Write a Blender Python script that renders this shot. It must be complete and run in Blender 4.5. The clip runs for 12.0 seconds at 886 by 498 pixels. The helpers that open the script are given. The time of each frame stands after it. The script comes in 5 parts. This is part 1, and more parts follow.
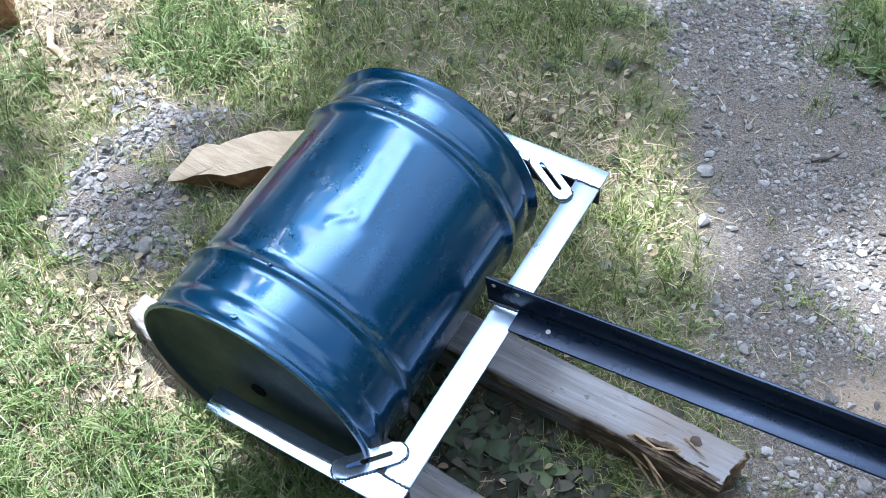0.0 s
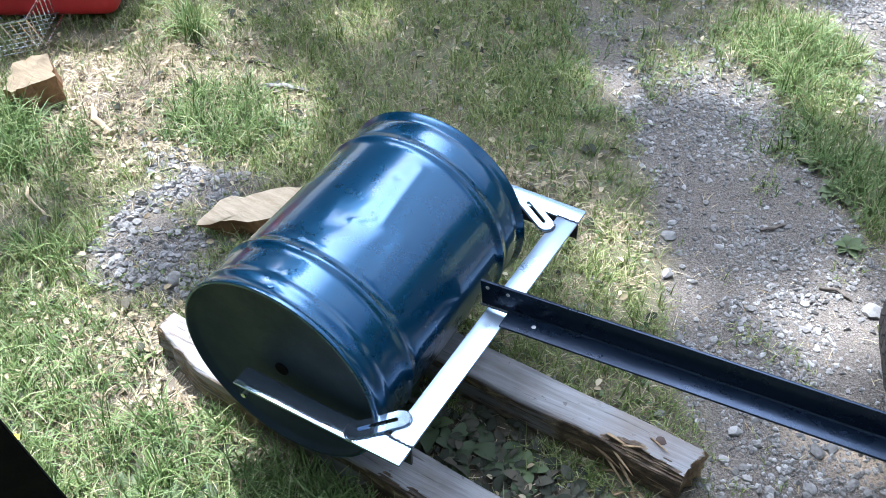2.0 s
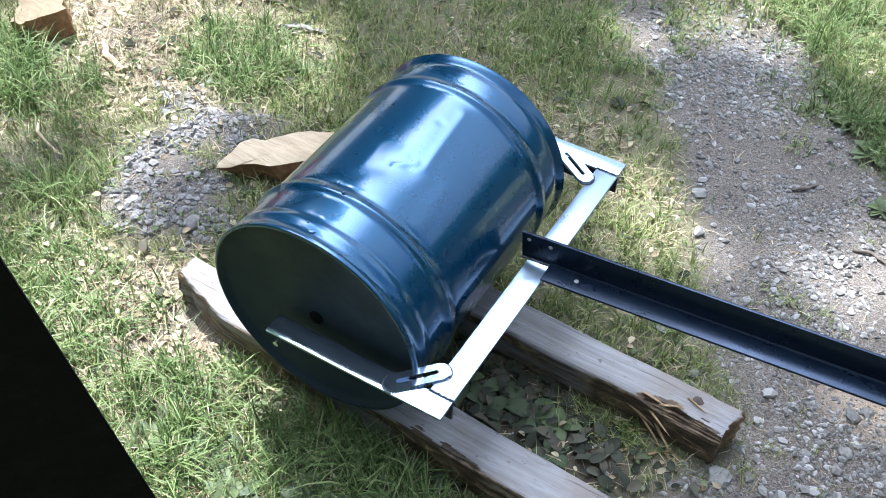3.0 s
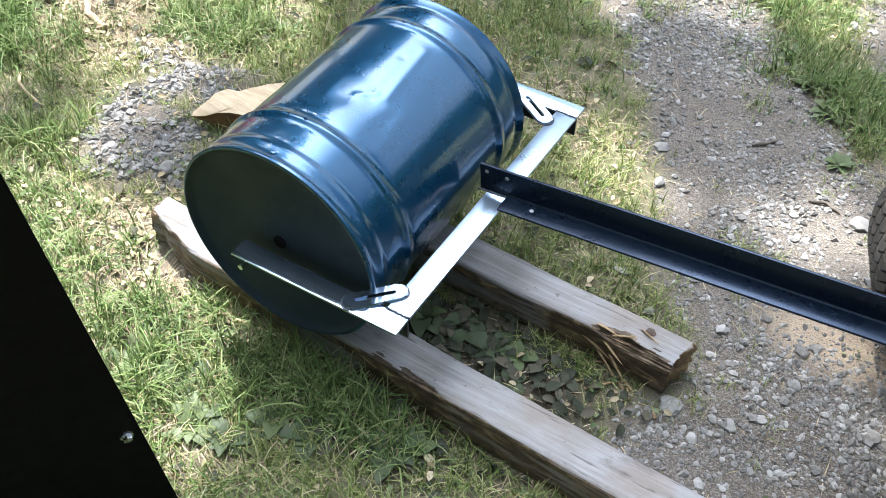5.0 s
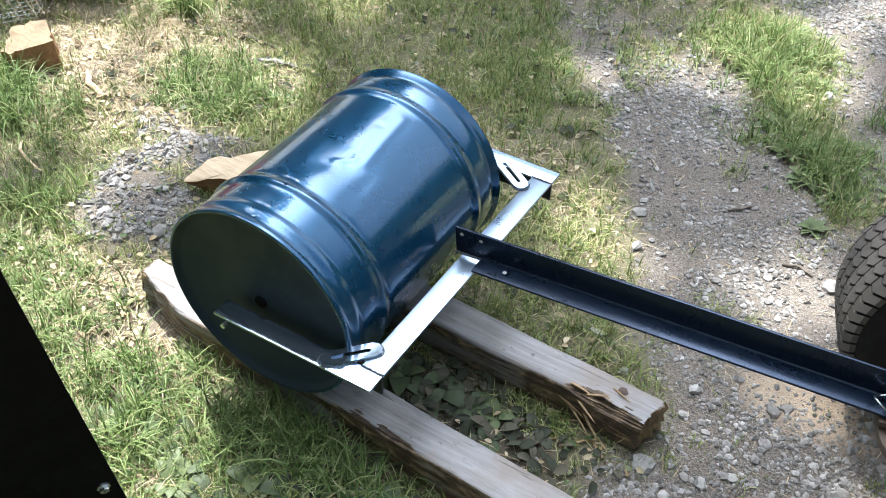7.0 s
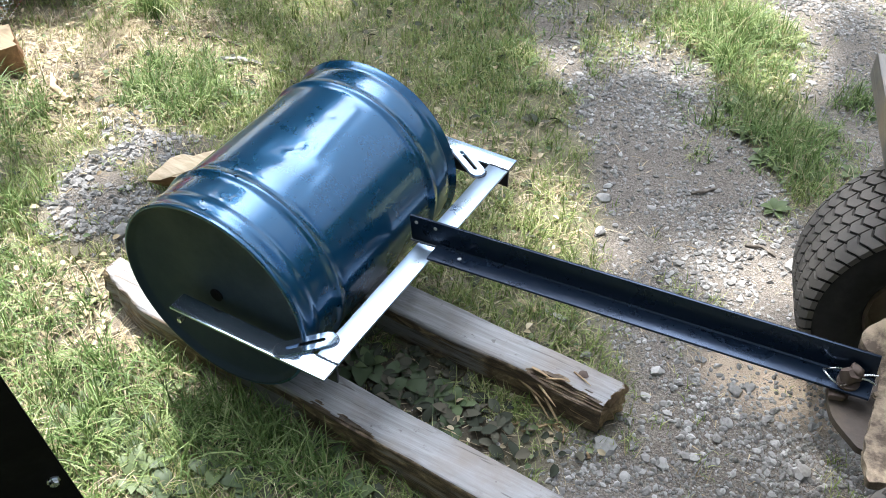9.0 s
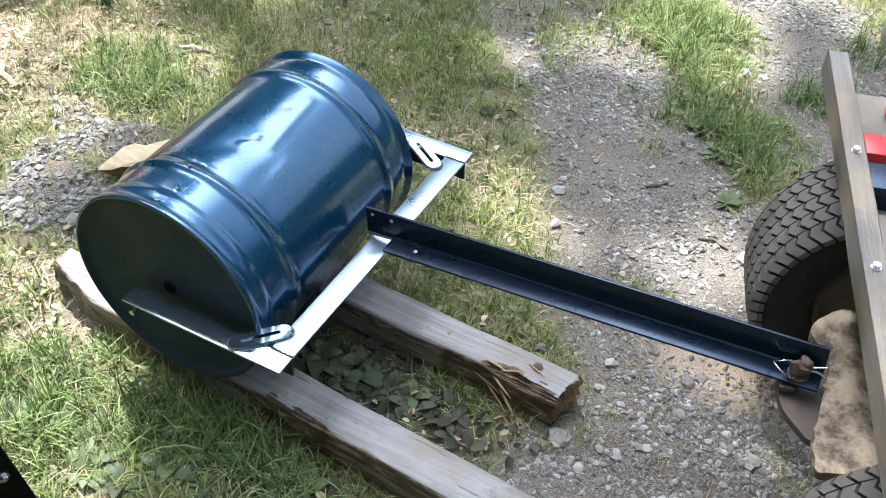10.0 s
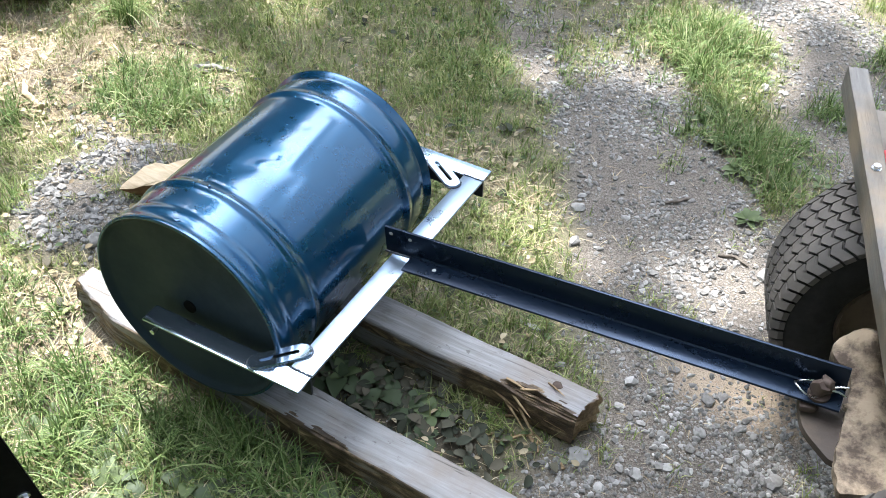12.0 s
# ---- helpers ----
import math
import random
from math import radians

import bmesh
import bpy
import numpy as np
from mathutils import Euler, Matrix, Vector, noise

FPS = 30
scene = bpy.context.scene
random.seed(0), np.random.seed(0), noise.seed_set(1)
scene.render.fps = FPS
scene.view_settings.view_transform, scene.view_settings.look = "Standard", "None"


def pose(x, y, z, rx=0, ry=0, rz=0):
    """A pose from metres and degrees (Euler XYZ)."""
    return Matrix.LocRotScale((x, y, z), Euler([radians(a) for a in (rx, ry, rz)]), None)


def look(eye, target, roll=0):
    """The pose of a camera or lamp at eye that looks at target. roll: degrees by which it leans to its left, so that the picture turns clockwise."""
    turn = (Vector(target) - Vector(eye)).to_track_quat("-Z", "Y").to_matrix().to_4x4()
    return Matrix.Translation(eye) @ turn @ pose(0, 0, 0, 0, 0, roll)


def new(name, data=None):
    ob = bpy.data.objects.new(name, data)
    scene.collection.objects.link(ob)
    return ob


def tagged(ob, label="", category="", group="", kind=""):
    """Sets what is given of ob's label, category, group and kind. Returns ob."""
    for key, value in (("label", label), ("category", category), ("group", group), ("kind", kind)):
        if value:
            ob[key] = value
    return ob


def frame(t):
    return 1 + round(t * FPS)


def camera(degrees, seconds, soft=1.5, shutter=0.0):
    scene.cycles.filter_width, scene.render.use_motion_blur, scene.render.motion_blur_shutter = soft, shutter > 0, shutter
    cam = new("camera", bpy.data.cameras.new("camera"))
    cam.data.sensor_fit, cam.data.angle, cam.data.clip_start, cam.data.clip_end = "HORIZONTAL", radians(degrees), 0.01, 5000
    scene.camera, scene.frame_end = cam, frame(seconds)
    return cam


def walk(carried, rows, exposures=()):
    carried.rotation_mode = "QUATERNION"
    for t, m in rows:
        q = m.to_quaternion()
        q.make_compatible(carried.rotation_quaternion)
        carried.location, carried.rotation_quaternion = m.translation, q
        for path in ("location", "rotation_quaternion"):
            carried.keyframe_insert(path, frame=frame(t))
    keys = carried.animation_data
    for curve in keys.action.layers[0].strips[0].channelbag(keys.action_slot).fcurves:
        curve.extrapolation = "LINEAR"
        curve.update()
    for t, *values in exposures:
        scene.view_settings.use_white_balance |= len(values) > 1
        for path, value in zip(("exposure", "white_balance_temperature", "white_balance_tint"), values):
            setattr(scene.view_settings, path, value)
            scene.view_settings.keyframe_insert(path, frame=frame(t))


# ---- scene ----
cam = camera(46.0, 12.0, 0.9)
EXPOSURES = [(0.0, 1.58, 5350, 12), (2.7, 1.66, 5500, 12), (4.3, 1.83, 5900, 10), (7.0, 1.76, 6050, 10), (9.0, 1.76, 6050, 10), (12.0, 1.82, 6000, 10)]
PATH = [
    (0, (0.434, -0.432, 1.912), (-0.215, 0.507, 0.269), -4.8),
    (0.5, (0.363, -0.616, 1.932), (-0.142, 0.497, 0.349), 6.3),
    (1, (0.512, -0.727, 1.912), (-0.104, 0.425, 0.397), 3.3),
    (1.5, (0.63, -0.803, 1.932), (-0.124, 0.319, 0.458), -2.5),
    (2, (0.615, -0.85, 1.945), (-0.117, 0.35, 0.523), -0.4),
    (2.5, (0.542, -0.875, 1.923), (-0.156, 0.321, 0.48), 2.1),
    (2.7, (0.518, -0.879, 1.903), (-0.167, 0.293, 0.434), 2.3),
    (4.3, (0.424, -0.912, 1.819), (-0.092, 0.311, 0.323), 5.3),
    (4.5, (0.462, -0.942, 1.804), (-0.054, 0.292, 0.317), 6.6),
    (5, (0.641, -0.988, 1.831), (-0.024, 0.201, 0.366), 3.2),
    (5.5, (0.706, -1.001, 1.904), (-0.034, 0.237, 0.519), 2.3),
    (6, (0.683, -1.017, 1.909), (-0.056, 0.253, 0.553), 4.7),
    (6.5, (0.688, -1.016, 1.878), (-0.042, 0.249, 0.512), 4.8),
    (7, (0.731, -1.005, 1.879), (0.0, 0.25, 0.504), 2.6),
    (8.8, (0.773, -0.991, 1.862), (0.027, 0.268, 0.498), 2.8),
    (9, (0.821, -0.978, 1.867), (0.093, 0.279, 0.493), 1.0),
    (9.5, (0.841, -0.975, 1.873), (0.184, 0.312, 0.49), 2.8),
    (10, (0.816, -0.975, 1.87), (0.17, 0.314, 0.484), 3.6),
    (10.5, (0.806, -0.967, 1.872), (0.14, 0.314, 0.488), 2.9),
    (11, (0.81, -0.96, 1.874), (0.131, 0.318, 0.493), 2.5),
    (11.5, (0.815, -0.961, 1.879), (0.133, 0.32, 0.503), 2.3),
    (12, (0.818, -0.967, 1.88), (0.127, 0.317, 0.511), 2.3),
]
walk(cam, [(t, look(eye, target, roll)) for t, eye, target, roll in PATH], EXPOSURES)

# ---------- world, sun, exposure ----------
SUN_UP = radians(57)
SUN_DIR = Vector((-0.80, 0.60, 0)).normalized() * math.cos(SUN_UP) + Vector((0, 0, math.sin(SUN_UP)))
world = bpy.data.worlds.new("world")
scene.world = world
world.use_nodes = True
wn, wl = world.node_tree.nodes, world.node_tree.links
sky = wn.new("ShaderNodeTexSky")
sky.sky_type = "NISHITA"
sky.sun_disc = False
sky.sun_elevation = SUN_UP
sky.sun_rotation = math.atan2(SUN_DIR.x, SUN_DIR.y)
sky.air_density, sky.dust_density, sky.ozone_density = 1.0, 2.5, 1.0
# fair-weather clouds all over the sky
wtc = wn.new("ShaderNodeTexCoord")
wmap = wn.new("ShaderNodeMapping")
wmap.inputs["Location"].default_value = (3.1, 1.4, 0.6)
wmap.inputs["Scale"].default_value = (1.0, 1.0, 1.6)
wl.new(wtc.outputs["Generated"], wmap.inputs[0])
cloud = wn.new("ShaderNodeTexNoise")
cloud.inputs["Scale"].default_value, cloud.inputs["Detail"].default_value, cloud.inputs["Roughness"].default_value = 1.1, 2, 0.45
wl.new(wmap.outputs[0], cloud.inputs["Vector"])
cover = wn.new("ShaderNodeMapRange")
cover.interpolation_type = "SMOOTHSTEP"
cover.inputs[1].default_value, cover.inputs[2].default_value, cover.inputs[4].default_value = 0.25, 0.60, 0.9
wl.new(cloud.outputs["Fac"], cover.inputs[0])
wmix = wn.new("ShaderNodeMix")
wmix.data_type = "RGBA"
wmix.inputs[7].default_value = (6.9, 7.2, 7.5, 1)
wl.new(cover.outputs[0], wmix.inputs[0])
wl.new(sky.outputs[0], wmix.inputs[6])
# thin cloud glows round the sun
wdot = wn.new("ShaderNodeVectorMath")
wdot.operation = "DOT_PRODUCT"
wdot.inputs[1].default_value = SUN_DIR
wl.new(wtc.outputs["Generated"], wdot.inputs[0])
glow = wn.new("ShaderNodeMapRange")
glow.interpolation_type = "SMOOTHSTEP"
glow.inputs[1].default_value, glow.inputs[2].default_value, glow.inputs[3].default_value, glow.inputs[4].default_value = 0.78, 0.985, 0.86, 5.6
wl.new(wdot.outputs["Value"], glow.inputs[0])
wglow = wn.new("ShaderNodeVectorMath")
wglow.operation = "SCALE"
wl.new(wmix.outputs[2], wglow.inputs[0])
wl.new(glow.outputs[0], wglow.inputs["Scale"])
wl.new(wglow.outputs[0], wn["Background"].inputs[0])
wn["Background"].inputs[1].default_value = 0.092
sun = new("sun", bpy.data.lights.new("sun", "SUN"))
sun.data.energy, sun.data.angle, sun.data.color = 5.0, radians(0.53), (1.0, 0.95, 0.86)
sun.matrix_world = look(SUN_DIR * 30, (0, 0, 0))

# ---------- materials ----------


def material(name, rough=0.6, metal=0.0, base=(0.5, 0.5, 0.5)):
    m = bpy.data.materials.new(name)
    m.use_nodes = True
    b = m.node_tree.nodes["Principled BSDF"]
    b.inputs["Roughness"].default_value = rough
    b.inputs["Metallic"].default_value = metal
    b.inputs["Base Color"].default_value = (*base, 1)
    return m, m.node_tree.nodes, m.node_tree.links, b


def mapped(n, l, scale=(1, 1, 1), generated=False):
    tc = n.new("ShaderNodeTexCoord")
    mp = n.new("ShaderNodeMapping")
    mp.inputs["Scale"].default_value = scale
    l.new(tc.outputs["Generated" if generated else "Object"], mp.inputs[0])
    return mp.outputs[0]


def noise_tex(n, l, vec, scale, detail=6, rough=0.6, distort=0.0):
    t = n.new("ShaderNodeTexNoise")
    t.inputs["Scale"].default_value, t.inputs["Detail"].default_value = scale, detail
    t.inputs["Roughness"].default_value, t.inputs["Distortion"].default_value = rough, distort
    if vec is not None:
        l.new(vec, t.inputs["Vector"])
    return t.outputs["Fac"]


def ramp(n, l, fac, stops):
    r = n.new("ShaderNodeValToRGB")
    e = r.color_ramp.elements
    while len(e) < len(stops):
        e.new(0.5)
    for el, (p, c) in zip(e, stops):
        el.position = p
        el.color = (*c, 1) if len(c) == 3 else c
    l.new(fac, r.inputs[0])
    return r.outputs[0]


def mix(n, l, fac, a, b, mode="MIX"):
    x = n.new("ShaderNodeMix")
    x.data_type, x.blend_type = "RGBA", mode
    for sock, v in ((0, fac), (6, a), (7, b)):
        if isinstance(v, (int, float)):
            x.inputs[sock].default_value = v
        elif isinstance(v, tuple):
            x.inputs[sock].default_value = (*v, 1)
        else:
            l.new(v, x.inputs[sock])
    return x.outputs[2]


def bump(n, l, b, height, strength=0.3, distance=0.01):
    k = n.new("ShaderNodeBump")
    k.inputs["Strength"].default_value, k.inputs["Distance"].default_value = strength, distance
    l.new(height, k.inputs["Height"])
    l.new(k.outputs[0], b.inputs["Normal"])


def gray(v):
    return (v, v, v)


def make_ground():
    m, n, l, b = material("ground_soil", 0.95)
    v = mapped(n, l)
    big = noise_tex(n, l, v, 3.0, 5)
    fine = noise_tex(n, l, v, 60, 8, 0.7)
    vo = n.new("ShaderNodeTexVoronoi")
    vo.inputs["Scale"].default_value = 280
    l.new(v, vo.inputs["Vector"])
    soil = ramp(n, l, fine, [(0.25, (0.09, 0.07, 0.05)), (0.5, (0.20, 0.16, 0.115)), (0.75, (0.38, 0.31, 0.235))])
    soil = mix(n, l, big, soil, (0.20, 0.165, 0.13))
    peb = ramp(n, l, vo.outputs["Color"], [(0.0, (0.07, 0.06, 0.05)), (0.5, (0.175, 0.15, 0.128)), (1.0, (0.36, 0.335, 0.30))])
    grit = mix(n, l, big, peb, ramp(n, l, noise_tex(n, l, v, 130, 8, 0.75), [(0.3, (0.04, 0.033, 0.026)), (0.5, (0.12, 0.10, 0.081)), (0.7, (0.245, 0.21, 0.175))]))
    at = n.new("ShaderNodeAttribute")
    at.attribute_name = "zone"
    sep = n.new("ShaderNodeSeparateColor")
    l.new(at.outputs["Color"], sep.inputs[0])
    c = mix(n, l, sep.outputs[0], soil, grit)
    c = mix(n, l, sep.outputs[1], c, mix(n, l, fine, (0.34, 0.25, 0.17), (0.52, 0.42, 0.31)))
    c = mix(n, l, sep.outputs[2], c, mix(n, l, fine, (0.04, 0.05, 0.02), (0.22, 0.21, 0.10)))
    # alpha: dark litter soil, with the drum's shade darkened into it
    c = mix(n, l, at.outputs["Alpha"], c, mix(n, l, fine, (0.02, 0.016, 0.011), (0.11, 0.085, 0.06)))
    l.new(c, b.inputs["Base Color"])
    h = n.new("ShaderNodeMath")
    h.operation = "MULTIPLY_ADD"
    h.inputs[1].default_value = 0.35
    l.new(vo.outputs["Distance"], h.inputs[0])
    l.new(fine, h.inputs[2])
    bump(n, l, b, h.outputs[0], 0.8, 0.012)
    return m


def make_stone(name, a, c, warm, pale=(0.46, 0.44, 0.41)):
    m, n, l, b = material(name, 0.85)
    geo = n.new("ShaderNodeNewGeometry")
    info = n.new("ShaderNodeObjectInfo")
    s = n.new("ShaderNodeMath")
    s.operation = "ADD"
    l.new(geo.outputs["Random Per Island"], s.inputs[0])
    l.new(info.outputs["Random"], s.inputs[1])
    fr = n.new("ShaderNodeMath")
    fr.operation = "FRACT"
    l.new(s.outputs[0], fr.inputs[0])
    v = mapped(n, l)
    f1 = noise_tex(n, l, v, 90, 6)
    col = ramp(n, l, fr.outputs[0], [(0, a), (0.45, warm), (0.8, c), (1, pale)])
    col = mix(n, l, 0.35, col, ramp(n, l, f1, [(0.3, gray(0.1)), (0.7, gray(0.5))]), "MULTIPLY")
    col = mix(n, l, 0.25, col, ramp(n, l, f1, [(0.3, gray(0.2)), (0.7, gray(0.5))]))
    l.new(col, b.inputs["Base Color"])
    bump(n, l, b, f1, 0.4, 0.004)
    return m


def make_blade(name, stops, rough=0.5, trans=0.25):
    m, n, l, b = material(name, rough)
    geo = n.new("ShaderNodeNewGeometry")
    v = mapped(n, l)
    f1 = noise_tex(n, l, v, 2.5, 3)
    s = n.new("ShaderNodeMath")
    s.operation = "MULTIPLY_ADD"
    s.inputs[1].default_value, s.inputs[2].default_value = 0.65, 0.0
    l.new(geo.outputs["Random Per Island"], s.inputs[0])
    a = n.new("ShaderNodeMath")
    a.operation = "MULTIPLY_ADD"
    a.inputs[1].default_value = 0.4
    l.new(f1, a.inputs[0])
    l.new(s.outputs[0], a.inputs[2])
    col = ramp(n, l, a.outputs[0], stops)
    l.new(col, b.inputs["Base Color"])
    b.inputs["Specular IOR Level"].default_value = 0.2
    tr = n.new("ShaderNodeBsdfTranslucent")
    l.new(col, tr.inputs[0])
    mx = n.new("ShaderNodeMixShader")
    mx.inputs[0].default_value = trans
    l.new(b.outputs[0], mx.inputs[1])
    l.new(tr.outputs[0], mx.inputs[2])
    l.new(mx.outputs[0], n["Material Output"].inputs[0])
    return m


def make_wood(name, dark, light, grain=(3, 45, 45), stain=(0.2, 0.2, 0.2), amount=0.3, rough=0.8, turn=0.0):
    m, n, l, b = material(name, rough)
    v = mapped(n, l, grain)
    if turn:
        first = n.new("ShaderNodeMapping")
        first.inputs["Rotation"].default_value = (0, 0, -radians(turn))
        second = v.node
        l.new(second.inputs[0].links[0].from_socket, first.inputs[0])
        l.new(first.outputs[0], second.inputs[0])
    g = noise_tex(n, l, v, 1.6, 8, 0.65, 0.6)
    w = mapped(n, l)
    big = noise_tex(n, l, w, 7, 4)
    fine = noise_tex(n, l, v, 6, 4)
    col = ramp(n, l, g, [(0.28, dark), (0.5, tuple((x + y) / 2 for x, y in zip(dark, light))), (0.72, light)])
    st = ramp(n, l, big, [(0.45, gray(0)), (0.7, gray(amount))])
    col = mix(n, l, st, col, stain)
    l.new(col, b.inputs["Base Color"])
    h = n.new("ShaderNodeMath")
    h.operation = "ADD"
    l.new(g, h.inputs[0])
    l.new(fine, h.inputs[1])
    bump(n, l, b, h.outputs[0], 0.5, 0.004)
    return m


def make_paint(name, base, rough, metal, dirt=(0.2, 0.18, 0.15), amount=0.1, scale=14, wave=0.0, coat=0.0, low=0.5, high=0.78, rough_bump=0.08):
    m, n, l, b = material(name, rough, metal, base)
    v = mapped(n, l)
    f1 = noise_tex(n, l, v, scale, 8, 0.7)
    f2 = noise_tex(n, l, v, scale * 9, 4)
    d = ramp(n, l, f1, [(low, gray(0)), (high, gray(amount))])
    l.new(mix(n, l, d, base, dirt), b.inputs["Base Color"])
    r = n.new("ShaderNodeMapRange")
    r.inputs[1].default_value, r.inputs[2].default_value = 0.3, 0.8
    r.inputs[3].default_value, r.inputs[4].default_value = rough * 0.8, min(1, rough * 1.5)
    l.new(f1, r.inputs[0])
    l.new(r.outputs[0], b.inputs["Roughness"])
    b.inputs["Coat Weight"].default_value = coat
    b.inputs["Coat Roughness"].default_value = 0.06
    if wave:
        f3 = noise_tex(n, l, v, 9, 2, 0.4)
        s = n.new("ShaderNodeMath")
        s.operation = "MULTIPLY_ADD"
        s.inputs[1].default_value = 0.03
        l.new(f2, s.inputs[0])
        l.new(f3, s.inputs[2])
        bump(n, l, b, s.outputs[0], wave, 0.01)
    else:
        bump(n, l, b, f2, rough_bump, 0.002)
    return m


GROUND = make_ground()
GRAVEL = make_stone("gravel_stone", (0.09, 0.08, 0.07), (0.34, 0.325, 0.30), (0.18, 0.163, 0.143))
RUBBLE = make_stone("broken_stone", (0.11, 0.10, 0.09), (0.26, 0.245, 0.225), (0.18, 0.165, 0.148), (0.36, 0.34, 0.32))
GRASS = make_blade("grass_blade", [(0.1, (0.055, 0.08, 0.02)), (0.32, (0.135, 0.19, 0.052)), (0.58, (0.25, 0.30, 0.10)), (0.8, (0.37, 0.365, 0.175)), (0.95, (0.52, 0.46, 0.29))])
LUSH = make_blade("lush_grass_blade", [(0.1, (0.045, 0.08, 0.02)), (0.4, (0.115, 0.18, 0.055)), (0.7, (0.21, 0.275, 0.10)), (0.95, (0.36, 0.375, 0.20))])
STRAW = make_blade("dry_straw", [(0.1, (0.18, 0.13, 0.075)), (0.5, (0.36, 0.29, 0.18)), (0.95, (0.55, 0.48, 0.34))], 0.7, 0.1)
WEED = make_blade("weed_leaf", [(0.1, (0.055, 0.085, 0.036)), (0.5, (0.105, 0.14, 0.062)), (0.95, (0.19, 0.215, 0.115))], 0.5, 0.2)
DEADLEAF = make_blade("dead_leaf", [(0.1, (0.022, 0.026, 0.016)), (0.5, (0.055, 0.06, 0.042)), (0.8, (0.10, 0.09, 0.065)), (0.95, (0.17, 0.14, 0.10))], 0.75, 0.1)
TREELEAF = make_blade("tree_leaf", [(0.1, (0.03, 0.06, 0.02)), (0.5, (0.05, 0.10, 0.025)), (0.95, (0.10, 0.16, 0.04))], 0.5, 0.3)
BARK = make_wood("bark", (0.05, 0.04, 0.03), (0.18, 0.15, 0.12), (20, 20, 3))


def make_timber():
    """Silver-grey weathered wood, cracked along the grain, brown and fibrous where it has rotted away."""
    m, n, l, b = material("weathered_timber", 0.62)
    v = mapped(n, l, (2.2, 34, 34))
    g = noise_tex(n, l, v, 1.6, 8, 0.65, 0.5)
    fine = noise_tex(n, l, mapped(n, l, (9, 150, 150)), 1.5, 5, 0.6)
    crack = noise_tex(n, l, mapped(n, l, (7, 110, 110)), 1.0, 3, 0.5, 0.3)
    w = mapped(n, l)
    big = noise_tex(n, l, w, 6, 5)
    spot = noise_tex(n, l, w, 38, 3)
    grey = ramp(n, l, g, [(0.25, (0.155, 0.145, 0.141)), (0.5, (0.235, 0.229, 0.234)), (0.75, (0.325, 0.322, 0.33))])
    grey = mix(n, l, ramp(n, l, big, [(0.48, gray(0)), (0.66, gray(0.6))]), grey, (0.20, 0.16, 0.13))
    blot = noise_tex(n, l, mapped(n, l, (9, 22, 22)), 1.0, 5, 0.7)
    grey = mix(n, l, ramp(n, l, blot, [(0.57, gray(0)), (0.68, gray(0.6))]), grey, (0.12, 0.10, 0.09))
    grey = mix(n, l, ramp(n, l, crack, [(0.64, gray(0)), (0.69, gray(0.6))]), grey, (0.06, 0.05, 0.042))
    grey = mix(n, l, ramp(n, l, spot, [(0.68, gray(0)), (0.73, gray(0.6))]), grey, (0.07, 0.055, 0.05))
    chunk = noise_tex(n, l, mapped(n, l, (16, 55, 55)), 1.0, 6, 0.7, 0.6)
    brown = ramp(n, l, chunk, [(0.32, (0.018, 0.012, 0.008)), (0.46, (0.075, 0.05, 0.031)), (0.58, (0.20, 0.14, 0.082)), (0.72, (0.44, 0.33, 0.195))])
    brown = mix(n, l, ramp(n, l, spot, [(0.4, gray(0)), (0.65, gray(0.7))]), brown, (0.04, 0.025, 0.016))
    at = n.new("ShaderNodeAttribute")
    at.attribute_name = "rot"
    s = n.new("ShaderNodeMath")
    s.operation = "MULTIPLY_ADD"
    s.inputs[1].default_value = 0.9
    l.new(g, s.inputs[0])
    l.new(at.outputs["Fac"], s.inputs[2])
    edge = ramp(n, l, s.outputs[0], [(0.72, gray(0)), (0.84, gray(1))])
    l.new(mix(n, l, edge, grey, brown), b.inputs["Base Color"])
    h = n.new("ShaderNodeMath")
    h.operation = "ADD"
    l.new(g, h.inputs[0])
    l.new(fine, h.inputs[1])
    h2 = n.new("ShaderNodeMath")
    h2.operation = "MULTIPLY_ADD"
    h2.inputs[1].default_value = -0.8
    l.new(ramp(n, l, crack, [(0.62, gray(0)), (0.70, gray(1))]), h2.inputs[0])
    l.new(h.outputs[0], h2.inputs[2])
    bump(n, l, b, h2.outputs[0], 0.55, 0.004)
    return m


TIMBER = make_timber()
RAWWOOD = make_wood("split_wood", (0.42, 0.31, 0.19), (0.70, 0.57, 0.40), (7, 42, 42), (0.30, 0.20, 0.11), 0.5)
CUTTOP = make_wood("weathered_cut", (0.14, 0.10, 0.06), (0.27, 0.21, 0.125), (7, 42, 42), (0.20, 0.14, 0.08), 0.6)
BROKEN = make_wood("broken_wood", (0.13, 0.08, 0.04), (0.50, 0.36, 0.20), (3, 60, 60), (0.10, 0.06, 0.035), 0.6)
LOGBARK = make_wood("log_side", (0.14, 0.065, 0.028), (0.40, 0.22, 0.10), (6, 20, 20), (0.1, 0.06, 0.03), 0.4)
BEAM = make_wood("grey_beam", (0.11, 0.10, 0.092), (0.21, 0.20, 0.188), (30, 2.0, 30), (0.27, 0.205, 0.135), 0.75, 0.65, 18.9)
DRUM = make_paint("drum_paint", (0.008, 0.072, 0.162), 0.27, 0.65, (0.009, 0.068, 0.15), 0.1, 10, 0.006, 1.0)
# matte copy of the drum paint, darkened for the end turned from the sun
SHADED_END = make_paint("drum_end_shaded", (0.015, 0.027, 0.038), 0.5, 0.0, (0.020, 0.030, 0.037), 0.3, 8, 0.02, 0.0)
